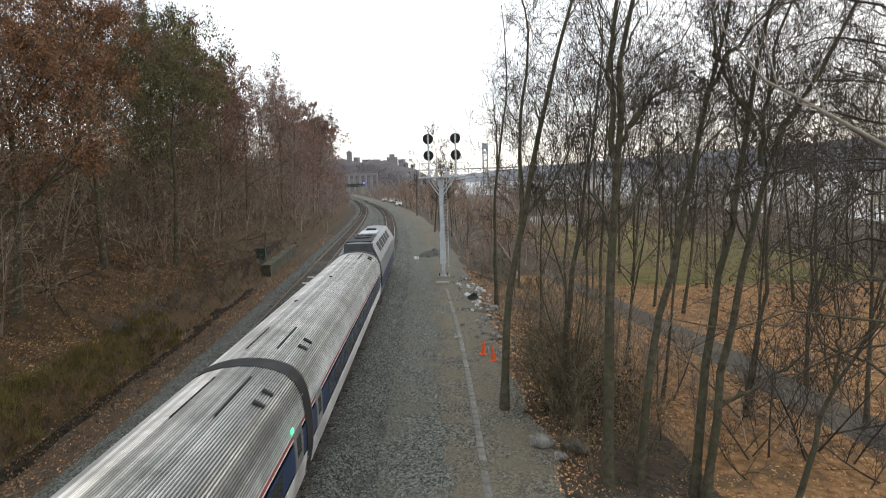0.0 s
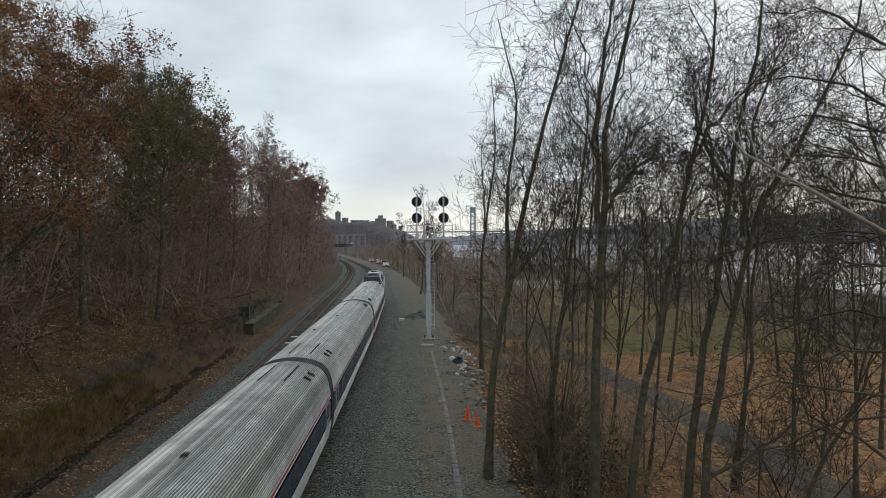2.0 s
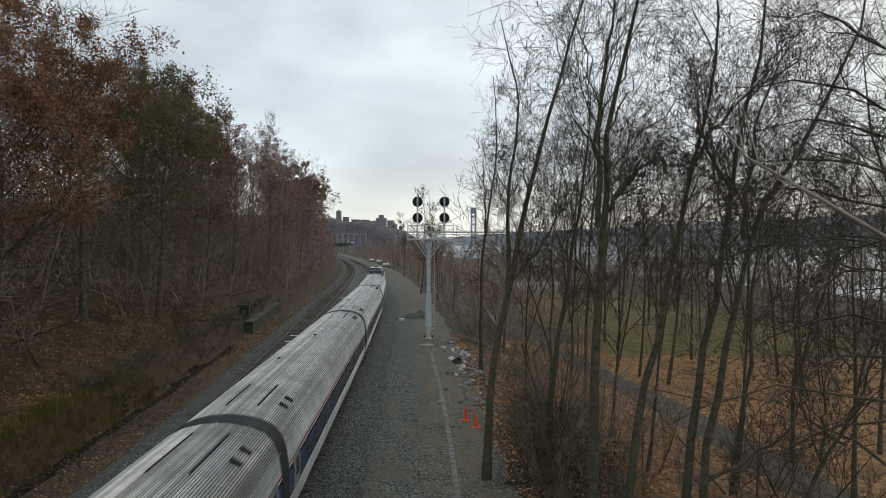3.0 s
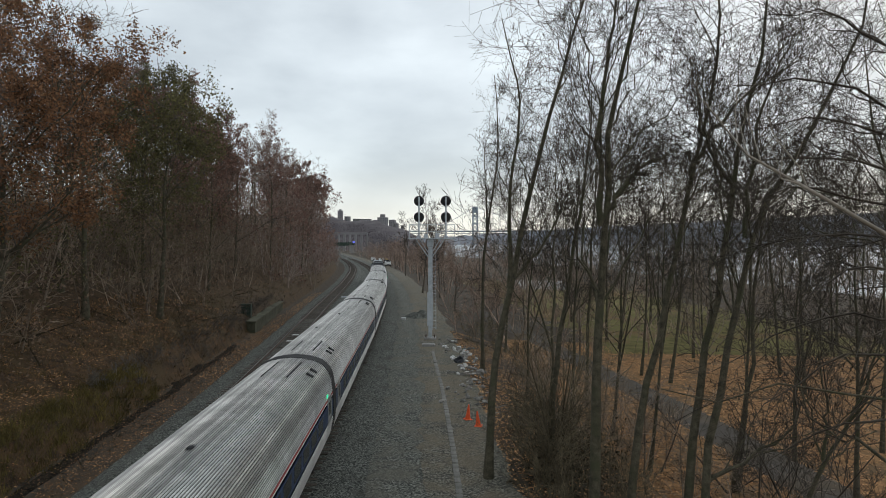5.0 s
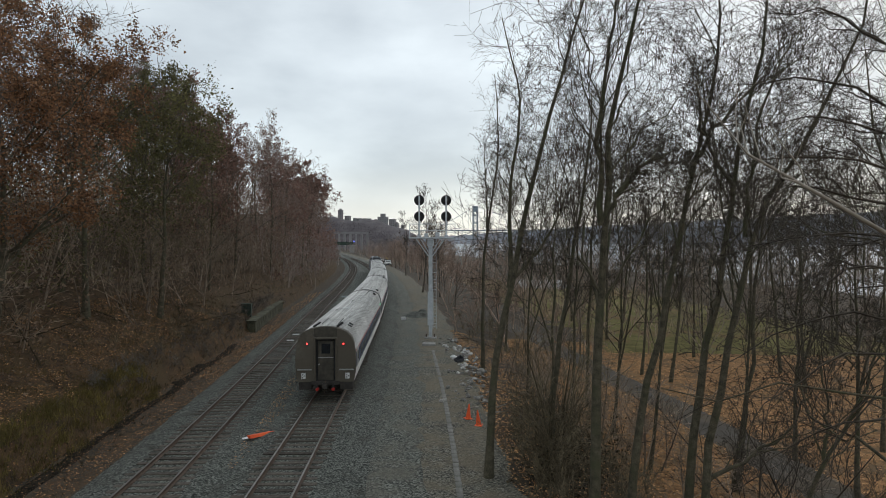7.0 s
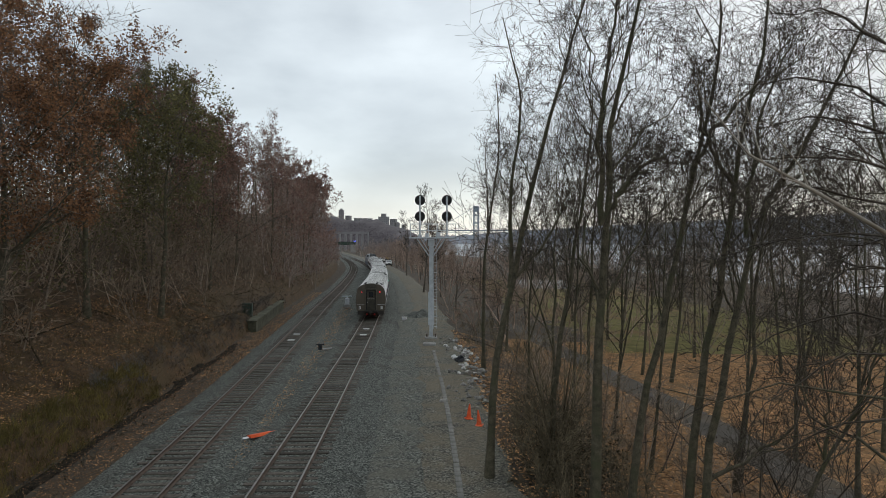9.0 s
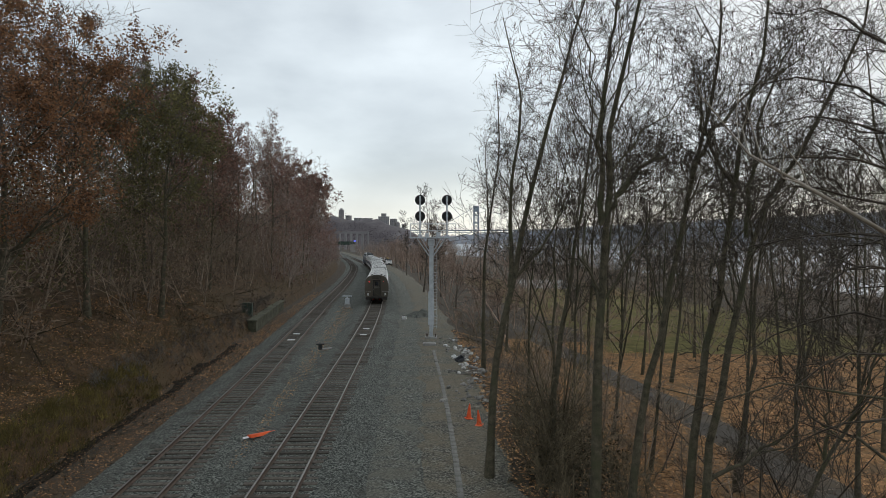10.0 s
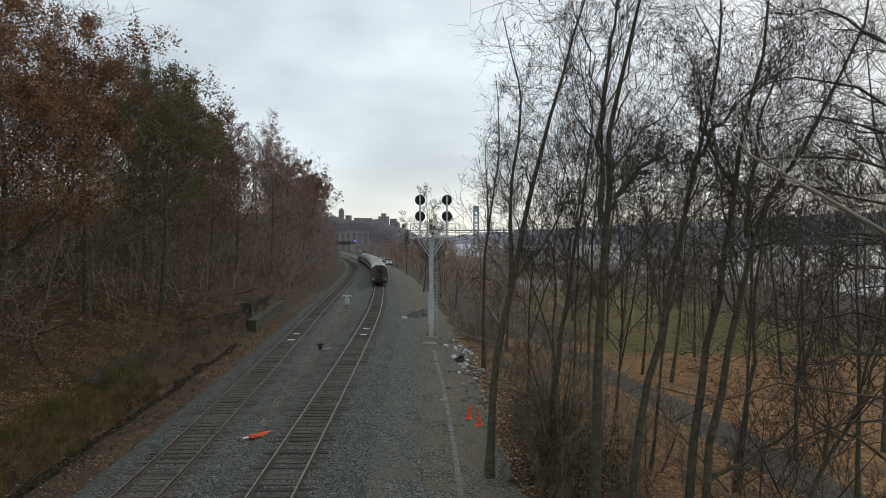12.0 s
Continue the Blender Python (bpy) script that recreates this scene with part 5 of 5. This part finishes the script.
def trough():
    """Concrete cable trough beside the road, lid by lid."""
    t = thing("cable_trough", Matrix(), "long pale concrete cable trough beside the gravel road", "cable trough", kind="structure")
    me = bpy.data.meshes.new("lid")
    add_box(b := bmesh.new(), -0.12, 0.12, -0.485, 0.485, 0, 0.10, 0.015).to_mesh(me)
    b.free()
    me.materials.append(M_lid)
    line = smooth_line(((-20, 1.5), (10, 0.85), (20.6, 0.63), (28, 0.40), (37, 0.02), (48, -0.62), (60, -1.2)))
    y = 6.0
    while y < 51:
        x, x2 = float(line(y)), float(line(y + 1.0))
        ob = part("lid", me, None, t)
        ob.matrix_basis = pose(x, y + 0.5, ground_z(x, y) + rng.uniform(-0.012, 0.03), rng.uniform(-1, 1), rng.uniform(-2, 2), math.degrees(math.atan2(x - x2, 1.0)) + rng.uniform(-1.2, 1.2))
        y += 1.0
    return t


trough()


# ------------------------------------------------------------------ vehicles far up the road
def car_like(name, m, prof, width, paint, label, category, cab=None, glass=None):
    v = thing(name, m, label, category)
    b = profile_side(prof, -width / 2, width / 2)
    bmesh.ops.bevel(b, geom=[e2 for e2 in b.edges], offset=0.06, segments=2, affect="EDGES")
    part("body", b, paint, v)
    ys = [p[0] for p in prof]
    y0, y1 = min(ys), max(ys)
    for sx in (-1, 1):
        for yy in (y0 + 0.85, y1 - 0.85):
            w = part("wheel", rod((sx * width / 2 - sx * 0.2, yy, 0.36), (sx * width / 2 + sx * 0.02, yy, 0.36), 0.36, n=18), M_black, v)
            part("rim", rod((sx * width / 2 + sx * 0.02, yy, 0.36), (sx * width / 2 + sx * 0.035, yy, 0.36), 0.2, n=12), M_galv, w)
        part("headlight", box(sx * width * 0.36 - 0.17, sx * width * 0.36 + 0.17, y0 - 0.03, y0 + 0.05, 0.72, 0.9, 0.02), M_white, v)
        if glass:
            part("side_window", profile_side(glass, sx * width / 2 - 0.02, sx * width / 2 + 0.012), M_glass, v)
    part("windscreen", box(-width * 0.4, width * 0.4, cab[0] - 0.03, cab[0] + 0.03, cab[1], cab[2], 0.01), M_glass, v)
    part("bumper", box(-width * 0.47, width * 0.47, y0 - 0.1, y0 + 0.1, 0.38, 0.62, 0.04), M_dark, v)
    part("grille", box(-width * 0.2, width * 0.2, y0 - 0.04, y0 + 0.05, 0.68, 0.92, 0.02), M_dark, v)
    return v


SUV = ((-2.3, 0.4), (-2.3, 1.0), (-1.2, 1.1), (-0.5, 1.7), (1.9, 1.72), (2.3, 1.1), (2.3, 0.4))
TRUCK = ((-2.8, 0.5), (-2.8, 1.15), (-1.6, 1.25), (-0.9, 1.95), (0.7, 1.97), (0.85, 1.2), (2.9, 1.2), (2.9, 0.5))
car_like("suv", pose(-32.6, 300, -0.44, 0, 0, 14), SUV, 1.9, M_white, "white sport utility vehicle parked on the gravel road", "car", (-0.9, 1.15, 1.6), ((-0.5, 1.15), (1.8, 1.15), (1.6, 1.6), (-0.1, 1.6)))
car_like("pickup_truck", pose(-26.6, 275, -0.44, 0, 0, 14), TRUCK, 2.0, M_white, "white pickup truck parked on the gravel road", "truck", (-1.3, 1.3, 1.85), ((-0.9, 1.3), (0.6, 1.3), (0.6, 1.85), (-0.5, 1.85)))
lorry = car_like("work_truck", pose(-20.4, 236, -0.46, 0, 0, 12), TRUCK, 2.1, M_white, "white work truck with a dark loaded bed", "truck", (-1.3, 1.3, 1.85), ((-0.9, 1.3), (0.6, 1.3), (0.6, 1.85), (-0.5, 1.85)))
part("bed_load", box(-0.95, 0.95, 0.95, 2.8, 1.2, 2.3, 0.15), M_dark, lorry, "dark covered load")
part("crane_arm", rod((0.3, 1.2, 2.2), (-0.4, 2.4, 3.0), 0.12), M_yellow, lorry)

# ------------------------------------------------------------------ far things
over = thing("road_overpass", pose(-91, 565, 0, 0, 0, 10), "dark green steel overpass crossing the tracks", "bridge")
part("deck", box(-16, 13, -4, 4, 6.0, 7.2, 0.05), M_green, over)
for yy in (-4.0, 4.0):
    part("girder", box(-16, 13, yy - 0.2, yy + 0.2, 5.6, 8.6, 0.05), M_green, over)
for xx in (-17.5, 10.5):
    part("abutment", box(xx - 2, xx + 2.5, -4.5, 4.5, -1, 5.9, 0.05), M_concrete, over)
part("pier", box(-1.0, 0.0, -3.5, 3.5, -1, 5.9, 0.05), M_concrete, over)
part("sign_lamp", box(11.0, 12.6, -4.4, -4.25, 8.2, 9.5, 0.1), M_bluelamp, over, "lit blue signal")

via = thing("stone_viaduct", pose(-104, 700, 8), "pale arched stone viaduct wall on the far slope", "viaduct")
part("wall", box(-24, 22, -2, 2, 9.2, 11.5, 0.1), M_bldg, via)
for k in range(8):
    part("pier", box(-23.5 + k * 6.2, -21.5 + k * 6.2, -2.2, 2.2, -9, 9.19, 0.1), M_bldg, via)


def ridge(name, rows, material, label, category, width, rough, facing=None):
    """A long hill with an uneven crest, from rows of (x, y, height)."""
    p = np.array(rows, float)
    s = np.linspace(0, len(p) - 1, 160)
    x, y, h = (np.interp(s, np.arange(len(p)), p[:, i]) for i in range(3))
    verts, quads = [], []
    cols = ((-1.0, 0.0), (-0.62, 0.42), (-0.3, 0.8), (-0.1, 0.97), (0.15, 1.0), (0.6, 0.7), (1.0, 0.0))
    for i in range(len(s)):
        j, k = max(i - 1, 0), min(i + 1, len(s) - 1)
        t = Vector((x[k] - x[j], y[k] - y[j], 0)).normalized()
        n = Vector((t.y, -t.x, 0))
        if n.dot(Vector((x[i], y[i], 0))) < 0:
            n = -n
        n = Vector(facing) if facing else n
        for u, f in cols:
            q = Vector((x[i], y[i], 0)) + n * u * width
            q.z = -6 + (h[i] + 6) * f + rough * f * noise.fractal((q.x / (rough * 9), q.y / (rough * 9), 0.3), 0.6, 2.0, 5)
            verts.append(q)
    m = len(cols)
    for i in range(len(s) - 1):
        for c in range(m - 1):
            quads.append((i * m + c, i * m + c + 1, (i + 1) * m + c + 1, (i + 1) * m + c))
    return tagged(part(name, fast_mesh(name, verts, quads, material)), label, category, kind="structure")


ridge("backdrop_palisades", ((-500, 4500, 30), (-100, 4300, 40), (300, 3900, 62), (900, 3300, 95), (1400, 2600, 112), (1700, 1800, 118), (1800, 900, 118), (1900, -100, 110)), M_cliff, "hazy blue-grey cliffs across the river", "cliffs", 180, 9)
ridge("backdrop_hill", ((-700, 1000, 60), (-420, 1080, 62), (-250, 1100, 57), (-180, 1100, 50), (-110, 1080, 42), (-75, 1060, 32), (-45, 1040, 20), (-25, 1020, 2)), M_haze, "brown wooded hill ahead with city blocks on top", "hill", 150, 5, (0, 1, 0))


def hill_spots(n):
    out = []
    for _ in range(n):
        t = rng.uniform()
        x = -560 + 505 * t
        y = 960 + rng.uniform(-60, 90)
        h = np.interp(x, (-560, -420, -250, -180, -110, -60, -10, 30), (61, 62, 57, 50, 42, 26, 0, 0))
        f = np.interp(y, (900, 1010, 1070), (0.25, 0.70, 0.95))
        out.append((x, y, -6 + (h + 6) * f - 3))
    return out


clumps("far_hill_woods", hill_spots(14000), 0.0, 6.0, 0.9, 1, M_hazetwig, "far bare woods on the hill")


def block(x, y, z, w, d, h, floors, bays, top=None):
    b = thing("apartment_building", pose(x, y, z, 0, 0, rng.uniform(-15, 15)), "hazy brick apartment block on the wooded ridge", "building", "city blocks on the ridge")
    part("wall", box(-w / 2, w / 2, -d / 2, d / 2, -14, h), M_bldg, b)
    part("roof", box(-w / 2 - 0.4, w / 2 + 0.4, -d / 2 - 0.4, d / 2 + 0.4, h, h + 0.9), M_bldg, b)
    if top:
        part("roof_house", box(-top / 2, top / 2, -d / 4, d / 4, h + 0.9, h + 0.9 + top * 0.6), M_bldg, b)
    for i in range(bays):
        for j in range(floors):
            xx = -w / 2 + (i + 0.5) * w / bays
            zz = (j + 0.45) * h / floors
            part("window", box(xx - w / bays * 0.22, xx + w / bays * 0.22, -d / 2 - 0.08, -d / 2 + 0.1, zz, zz + h / floors * 0.5), M_farpane, b)
    return b


block(-180, 1120, 47, 9, 10, 17, 5, 3, 4)
block(-168, 1125, 46, 8, 10, 8, 3, 3)
block(-105, 1120, 36, 19, 14, 16, 5, 6, 9)
block(-88, 1122, 36, 10, 12, 12, 4, 3)
block(-80, 1118, 32, 6, 9, 9, 3, 2, 3)
block(-70, 1118, 30, 5, 8, 8, 3, 2)
for k in range(6):
    block(-155 + k * 8.3, 1130, 45 - k * 1.2, 6.5, 9, 5 + (k * 5) % 4, 2, 2)


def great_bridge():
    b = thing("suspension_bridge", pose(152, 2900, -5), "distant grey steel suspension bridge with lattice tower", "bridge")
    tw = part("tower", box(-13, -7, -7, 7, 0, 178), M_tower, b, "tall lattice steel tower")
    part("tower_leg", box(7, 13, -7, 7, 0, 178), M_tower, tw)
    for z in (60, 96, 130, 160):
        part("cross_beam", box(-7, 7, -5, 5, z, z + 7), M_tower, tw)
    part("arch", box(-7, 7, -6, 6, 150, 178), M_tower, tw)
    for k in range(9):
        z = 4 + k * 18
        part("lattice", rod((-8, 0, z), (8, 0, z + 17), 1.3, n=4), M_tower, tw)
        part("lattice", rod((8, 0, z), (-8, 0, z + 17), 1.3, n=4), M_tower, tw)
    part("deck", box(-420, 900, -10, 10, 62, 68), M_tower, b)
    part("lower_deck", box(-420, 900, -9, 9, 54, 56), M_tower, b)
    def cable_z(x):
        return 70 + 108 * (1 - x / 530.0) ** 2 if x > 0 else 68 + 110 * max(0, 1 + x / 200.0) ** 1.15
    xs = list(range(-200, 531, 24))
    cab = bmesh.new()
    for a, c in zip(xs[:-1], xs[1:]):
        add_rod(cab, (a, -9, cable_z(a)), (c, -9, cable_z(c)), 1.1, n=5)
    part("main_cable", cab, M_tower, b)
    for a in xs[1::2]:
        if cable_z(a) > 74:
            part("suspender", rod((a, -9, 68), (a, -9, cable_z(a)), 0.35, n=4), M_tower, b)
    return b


great_bridge()


# ------------------------------------------------------------------ rubbish, stones and small trackside things
def stone_mesh(name, material, seed, squash=0.6):
    bm = bmesh.new()
    bmesh.ops.create_icosphere(bm, subdivisions=2, radius=0.5)
    for v in bm.verts:
        v.co *= 1 + 0.55 * noise.noise(v.co * 2.1 + Vector((seed * 3.7, seed, 0)))
        v.co.z = max(v.co.z * squash, -0.16)
    me = bpy.data.meshes.new(name)
    bm.to_mesh(me)
    bm.free()
    me.materials.append(material)
    return me


def lay(name, me, x, y, size, label, category, group, tilt=12):
    ob = part(name, me)
    ob.matrix_basis = pose(x, y, ground_z(x, y) + 0.12 * size + 0.07, rng.uniform(-tilt, tilt), rng.uniform(-tilt, tilt), rng.uniform(0, 360)) @ Matrix.Diagonal((size, size * rng.uniform(0.6, 1.0), size, 1))
    return tagged(ob, label, category, group)


STONES = [stone_mesh("stone", M_rock, i) for i in range(5)]
CONCRETE = [stone_mesh("concrete", M_palerock, i + 20) for i in range(4)]
SACKS = [stone_mesh("sack", M_sack, i + 9, 0.5) for i in range(3)]
for k in range(90):
    y = 34 + 24 * rng.uniform()
    x = 1.6 - (y - 38) * 0.02 + rng.normal() * 0.75
    lay("stone", STONES[k % 5], x, y, rng.uniform(0.12, 0.45), "broken pale stone in the rubble beside the road", "stone", "rubble stones")
for x, y, s in ((2.75, 20.3, 0.9), (3.9, 20.6, 1.0), (3.2, 19.5, 0.5), (2.6, 43.5, 0.8)):
    lay("boulder", STONES[int(s * 10) % 5], x, y, s, "grey boulder among fallen leaves on the bank", "boulder", "bank boulders")
for k in range(9):
    y = 47 + 10 * rng.uniform()
    x = 1.3 + rng.normal() * 0.8 - (k % 3) * 0.5
    lay("rubbish_bag", SACKS[k % 3], x, y, rng.uniform(0.25, 0.6), "white torn rubbish bag in the rubble", "rubbish bag", "rubbish bags")
for k in range(16):
    y = 33 + 11 * rng.uniform()
    x = 2.0 + rng.normal() * 0.55
    pl = thing("plank", pose(x, y, ground_z(x, y) + 0.12 + 0.04 * (k % 3), rng.uniform(-3, 3), rng.uniform(-4, 4), 90 + rng.normal() * 28), "weathered grey plank lying on the bank", "plank", "planks")
    part("board", box(-0.05, 0.05, -rng.uniform(0.3, 0.8), rng.uniform(0.3, 0.8), -0.015, 0.02, 0.004), M_woodgrey, pl)
crate = thing("dark_crate", pose(1.25, 46.3, -0.40, 14, -22, 30) @ Matrix.Scale(0.55, 4), "dark broken plastic crate in the rubble", "crate")
for s in (-1, 1):
    part("side", box(s * 0.5 - 0.03, s * 0.5 + 0.03, -0.4, 0.4, 0, 0.6, 0.01), M_rubbish, crate)
    part("end", box(-0.47, 0.47, s * 0.4 - 0.03, s * 0.4 + 0.03, 0, 0.5, 0.01), M_rubbish, crate)
part("bottom", box(-0.47, 0.47, -0.37, 0.37, 0, 0.05), M_rubbish, crate)

for line, ys in ((near_x, (57.5, 61.5)), (far_x, (54.5, 58.0))):
    for y in ys:
        tp = thing("track_transponder", pose(float(line(y)), y, -0.135), "flat pale transponder plate between the rails", "transponder", "transponders")
        part("plate", box(-0.3, 0.3, -0.16, 0.16, 0, 0.05, 0.01), M_white, tp)

pipe = thing("switch_stand", pose(-9.9, 51.2, -0.38), "low dark switch stand with a pale pipe", "switch stand")
part("stand", box(-0.2, 0.1, -0.15, 0.15, 0, 0.4, 0.03), M_dark, pipe)
part("crossbar", box(-0.4, 0.3, -0.06, 0.06, 0.4, 0.48, 0.02), M_dark, pipe)
part("pipe", rod((0.2, -0.5, 0.1), (0.9, -0.1, 0.12), 0.09), M_concrete, pipe)

wall_low = thing("low_concrete_wall", Matrix(), "low weathered concrete wall at the foot of the bank", "wall", kind="structure")


def worn_bar(x0, x1, z0, z1, length, rough):
    """A long bar along y with uneven, crumbled faces."""
    bm = box(x0, x1, 0, length, z0, z1)
    bmesh.ops.subdivide_edges(bm, edges=[e2 for e2 in bm.edges if abs(e2.verts[0].co.y - e2.verts[1].co.y) > 1], cuts=26)
    bmesh.ops.triangulate(bm, faces=bm.faces)
    bmesh.ops.subdivide_edges(bm, edges=bm.edges, cuts=1)
    for v in bm.verts:
        v.co += Vector((noise.noise(v.co * 1.7), 0, noise.noise(v.co * 1.3 + Vector((9, 0, 0))))) * rough
    return bm


part("wall_body", worn_bar(-0.42, 0.36, -0.9, 0.98, 22.0, 0.06), M_mossy, wall_low).matrix_basis = pose(-19.35, 64.0, -0.72, 0, 0, 7)
part("coping", worn_bar(-0.5, 0.46, 0.985, 1.12, 22.1, 0.05), M_mossy, wall_low, "mossy weathered coping").matrix_basis = pose(-19.35, 63.95, -0.72, 0, 0, 7)
cab = thing("utility_cabinet", pose(-20.75, 67.0, 0.45, 0, 0, 6) @ Matrix.Scale(0.78, 4), "dull dark green utility cabinet at the foot of the bank", "cabinet")
part("body", box(-0.65, 0.65, -0.4, 0.4, 0, 1.75, 0.04), M_green, cab)
part("top", box(-0.7, 0.7, -0.45, 0.45, 1.75, 1.83, 0.02), M_green, cab)
for s in (-1, 1):
    d = part("door", box(s * 0.32 - 0.3, s * 0.32 + 0.3, -0.425, -0.4, 0.1, 1.68, 0.008), M_green, cab)
    part("handle", box(s * 0.08 - 0.02, s * 0.08 + 0.02, -0.45, -0.425, 0.8, 1.0), M_galv, d)


heap = bmesh.new()
bmesh.ops.create_grid(heap, x_segments=24, y_segments=24, size=2.6)
for v in heap.verts:
    r = min(1.0, math.hypot(v.co.x, v.co.y) / 2.6)
    v.co.z = -0.15 + 0.95 * (1 - r) ** 1.3 * (1 + 0.5 * noise.noise(v.co * 1.3)) + 0.06 * noise.noise(v.co * 6)
hp = part("gravel_heap", heap, M_ballast)
hp.matrix_basis = pose(-2.6, 75.0, -0.42)
tagged(hp, "dark grey heap of crushed stone beside the signal", "gravel heap")

# a heap of pale broken concrete, and the rough litter on both banks
for k in range(46):
    y = 39 + 14 * rng.uniform() ** 0.6
    x = 2.3 - (y - 38) * 0.06 + rng.normal() * 0.55
    lay("stone", CONCRETE[k % 4], x, y, rng.uniform(0.12, 0.42), "pale broken concrete in the rubble beside the road", "stone", "rubble stones", 25)
thicket("lawn_edge_brush", [(x, y, ground_z(x, y) - 0.1) for x, y in ((rng.uniform(7.5, 13), rng.uniform(22, 36)) for _ in range(26))], 1.2, 3.4, (7, 4, 3), M_brush, "tan leafless tangle at the edge of the lawn", 0.0075, lean=0.55)
thicket("bank_litter", bank_spots(110, 15, 60, 5.6, 14, 1.2), 0.25, 0.8, (5, 4, 1), M_bush, "dark dead stalks and twigs on the lower bank", 0.007, lean=1.2)
scatter_leaves("fallen_leaves_ditch", bank_spots(42000, 14, 60, 5.6, 15, 1.1), 0.055, "brown fallen leaves on the lower bank", M_brownleaf)
scatter_leaves("fallen_leaves_rubble", road_spots(7000, 18, 64, 8.0, 13.5, 1.0), 0.085, "orange-brown fallen leaves at the foot of the bank trees")


# ------------------------------------------------------------------ ties, laid last
def ties():
    me = bpy.data.meshes.new("tie")
    b = add_box(bmesh.new(), -1.3, 1.3, -0.115, 0.115, -0.2, 0.0, 0.012)
    b.to_mesh(me)
    b.free()
    me.materials.append(M_tie)
    for t, line in ((track_near, near_x), (track_far, far_x)):
        y, k, rest = 14.0, 0, []
        while y < 330:
            x = float(line(y))
            turn = math.degrees(math.atan2(x - float(line(y + 0.5)), 0.5))
            m = pose(x + rng.uniform(-0.08, 0.08), y, -0.155 + rng.uniform(-0.02, 0.012), 0, rng.uniform(-0.5, 0.5), turn + rng.uniform(-1.2, 1.2))
            if k < 300:
                ob = part("tie", me, None, t)
                ob.matrix_basis = m
            else:
                rest.append(m)
            y += 0.545
            k += 1
        vs, qs = [], []
        for m in rest:
            o = len(vs)
            for sx in (-1.3, 1.3):
                for sy in (-0.115, 0.115):
                    for sz in (-0.2, 0.0):
                        vs.append(tuple(m @ Vector((sx, sy, sz))))
            qs += [(o, o + 1, o + 3, o + 2), (o + 4, o + 6, o + 7, o + 5), (o, o + 4, o + 5, o + 1), (o + 2, o + 3, o + 7, o + 6), (o + 1, o + 5, o + 7, o + 3)]
        tagged(part("far_ties", fast_mesh("far_ties", vs, qs, M_tie), None, t), kind="stuff")


ties()


# ------------------------------------------------------------------ what moves
def motions():
    ys = np.arange(-199.0, 640.0, 0.5)
    xs = near_x(ys)
    s = np.concatenate([[0], np.cumsum(np.hypot(np.diff(xs), np.diff(ys)))])
    s -= np.interp(0.0, ys, s)

    def at(d):
        return Vector((float(np.interp(d, s, xs)), float(np.interp(d, s, ys)), 0.0))

    times = [i * 0.5 for i in range(25)]
    back = [float(np.interp(t, REAR_T, REAR_S)) for t in times]

    def ride(car, offset, half):
        rows = []
        for t, b in zip(times, back):
            p, q = at(b + offset - half), at(b + offset + half)
            mid, d = (p + q) / 2, q - p
            rows.append((t, pose(mid.x, mid.y, 0.0, 0, 0, math.degrees(math.atan2(-d.x, d.y)))))
        walk(car, rows)

    for k, c in enumerate(cars):
        ride(c, 13.0 + 26.0 * k, 8.6)
    ride(loco, 130.0 + 10.7, 6.9)


# seconds, and the distance along the line of the train's tail
REAR_T = (0.0, 5.5, 6.0, 6.5, 7.0, 12.0)
REAR_S = (-88.0, 7.85, 16.65, 25.15, 33.5, 120.0)
motions()
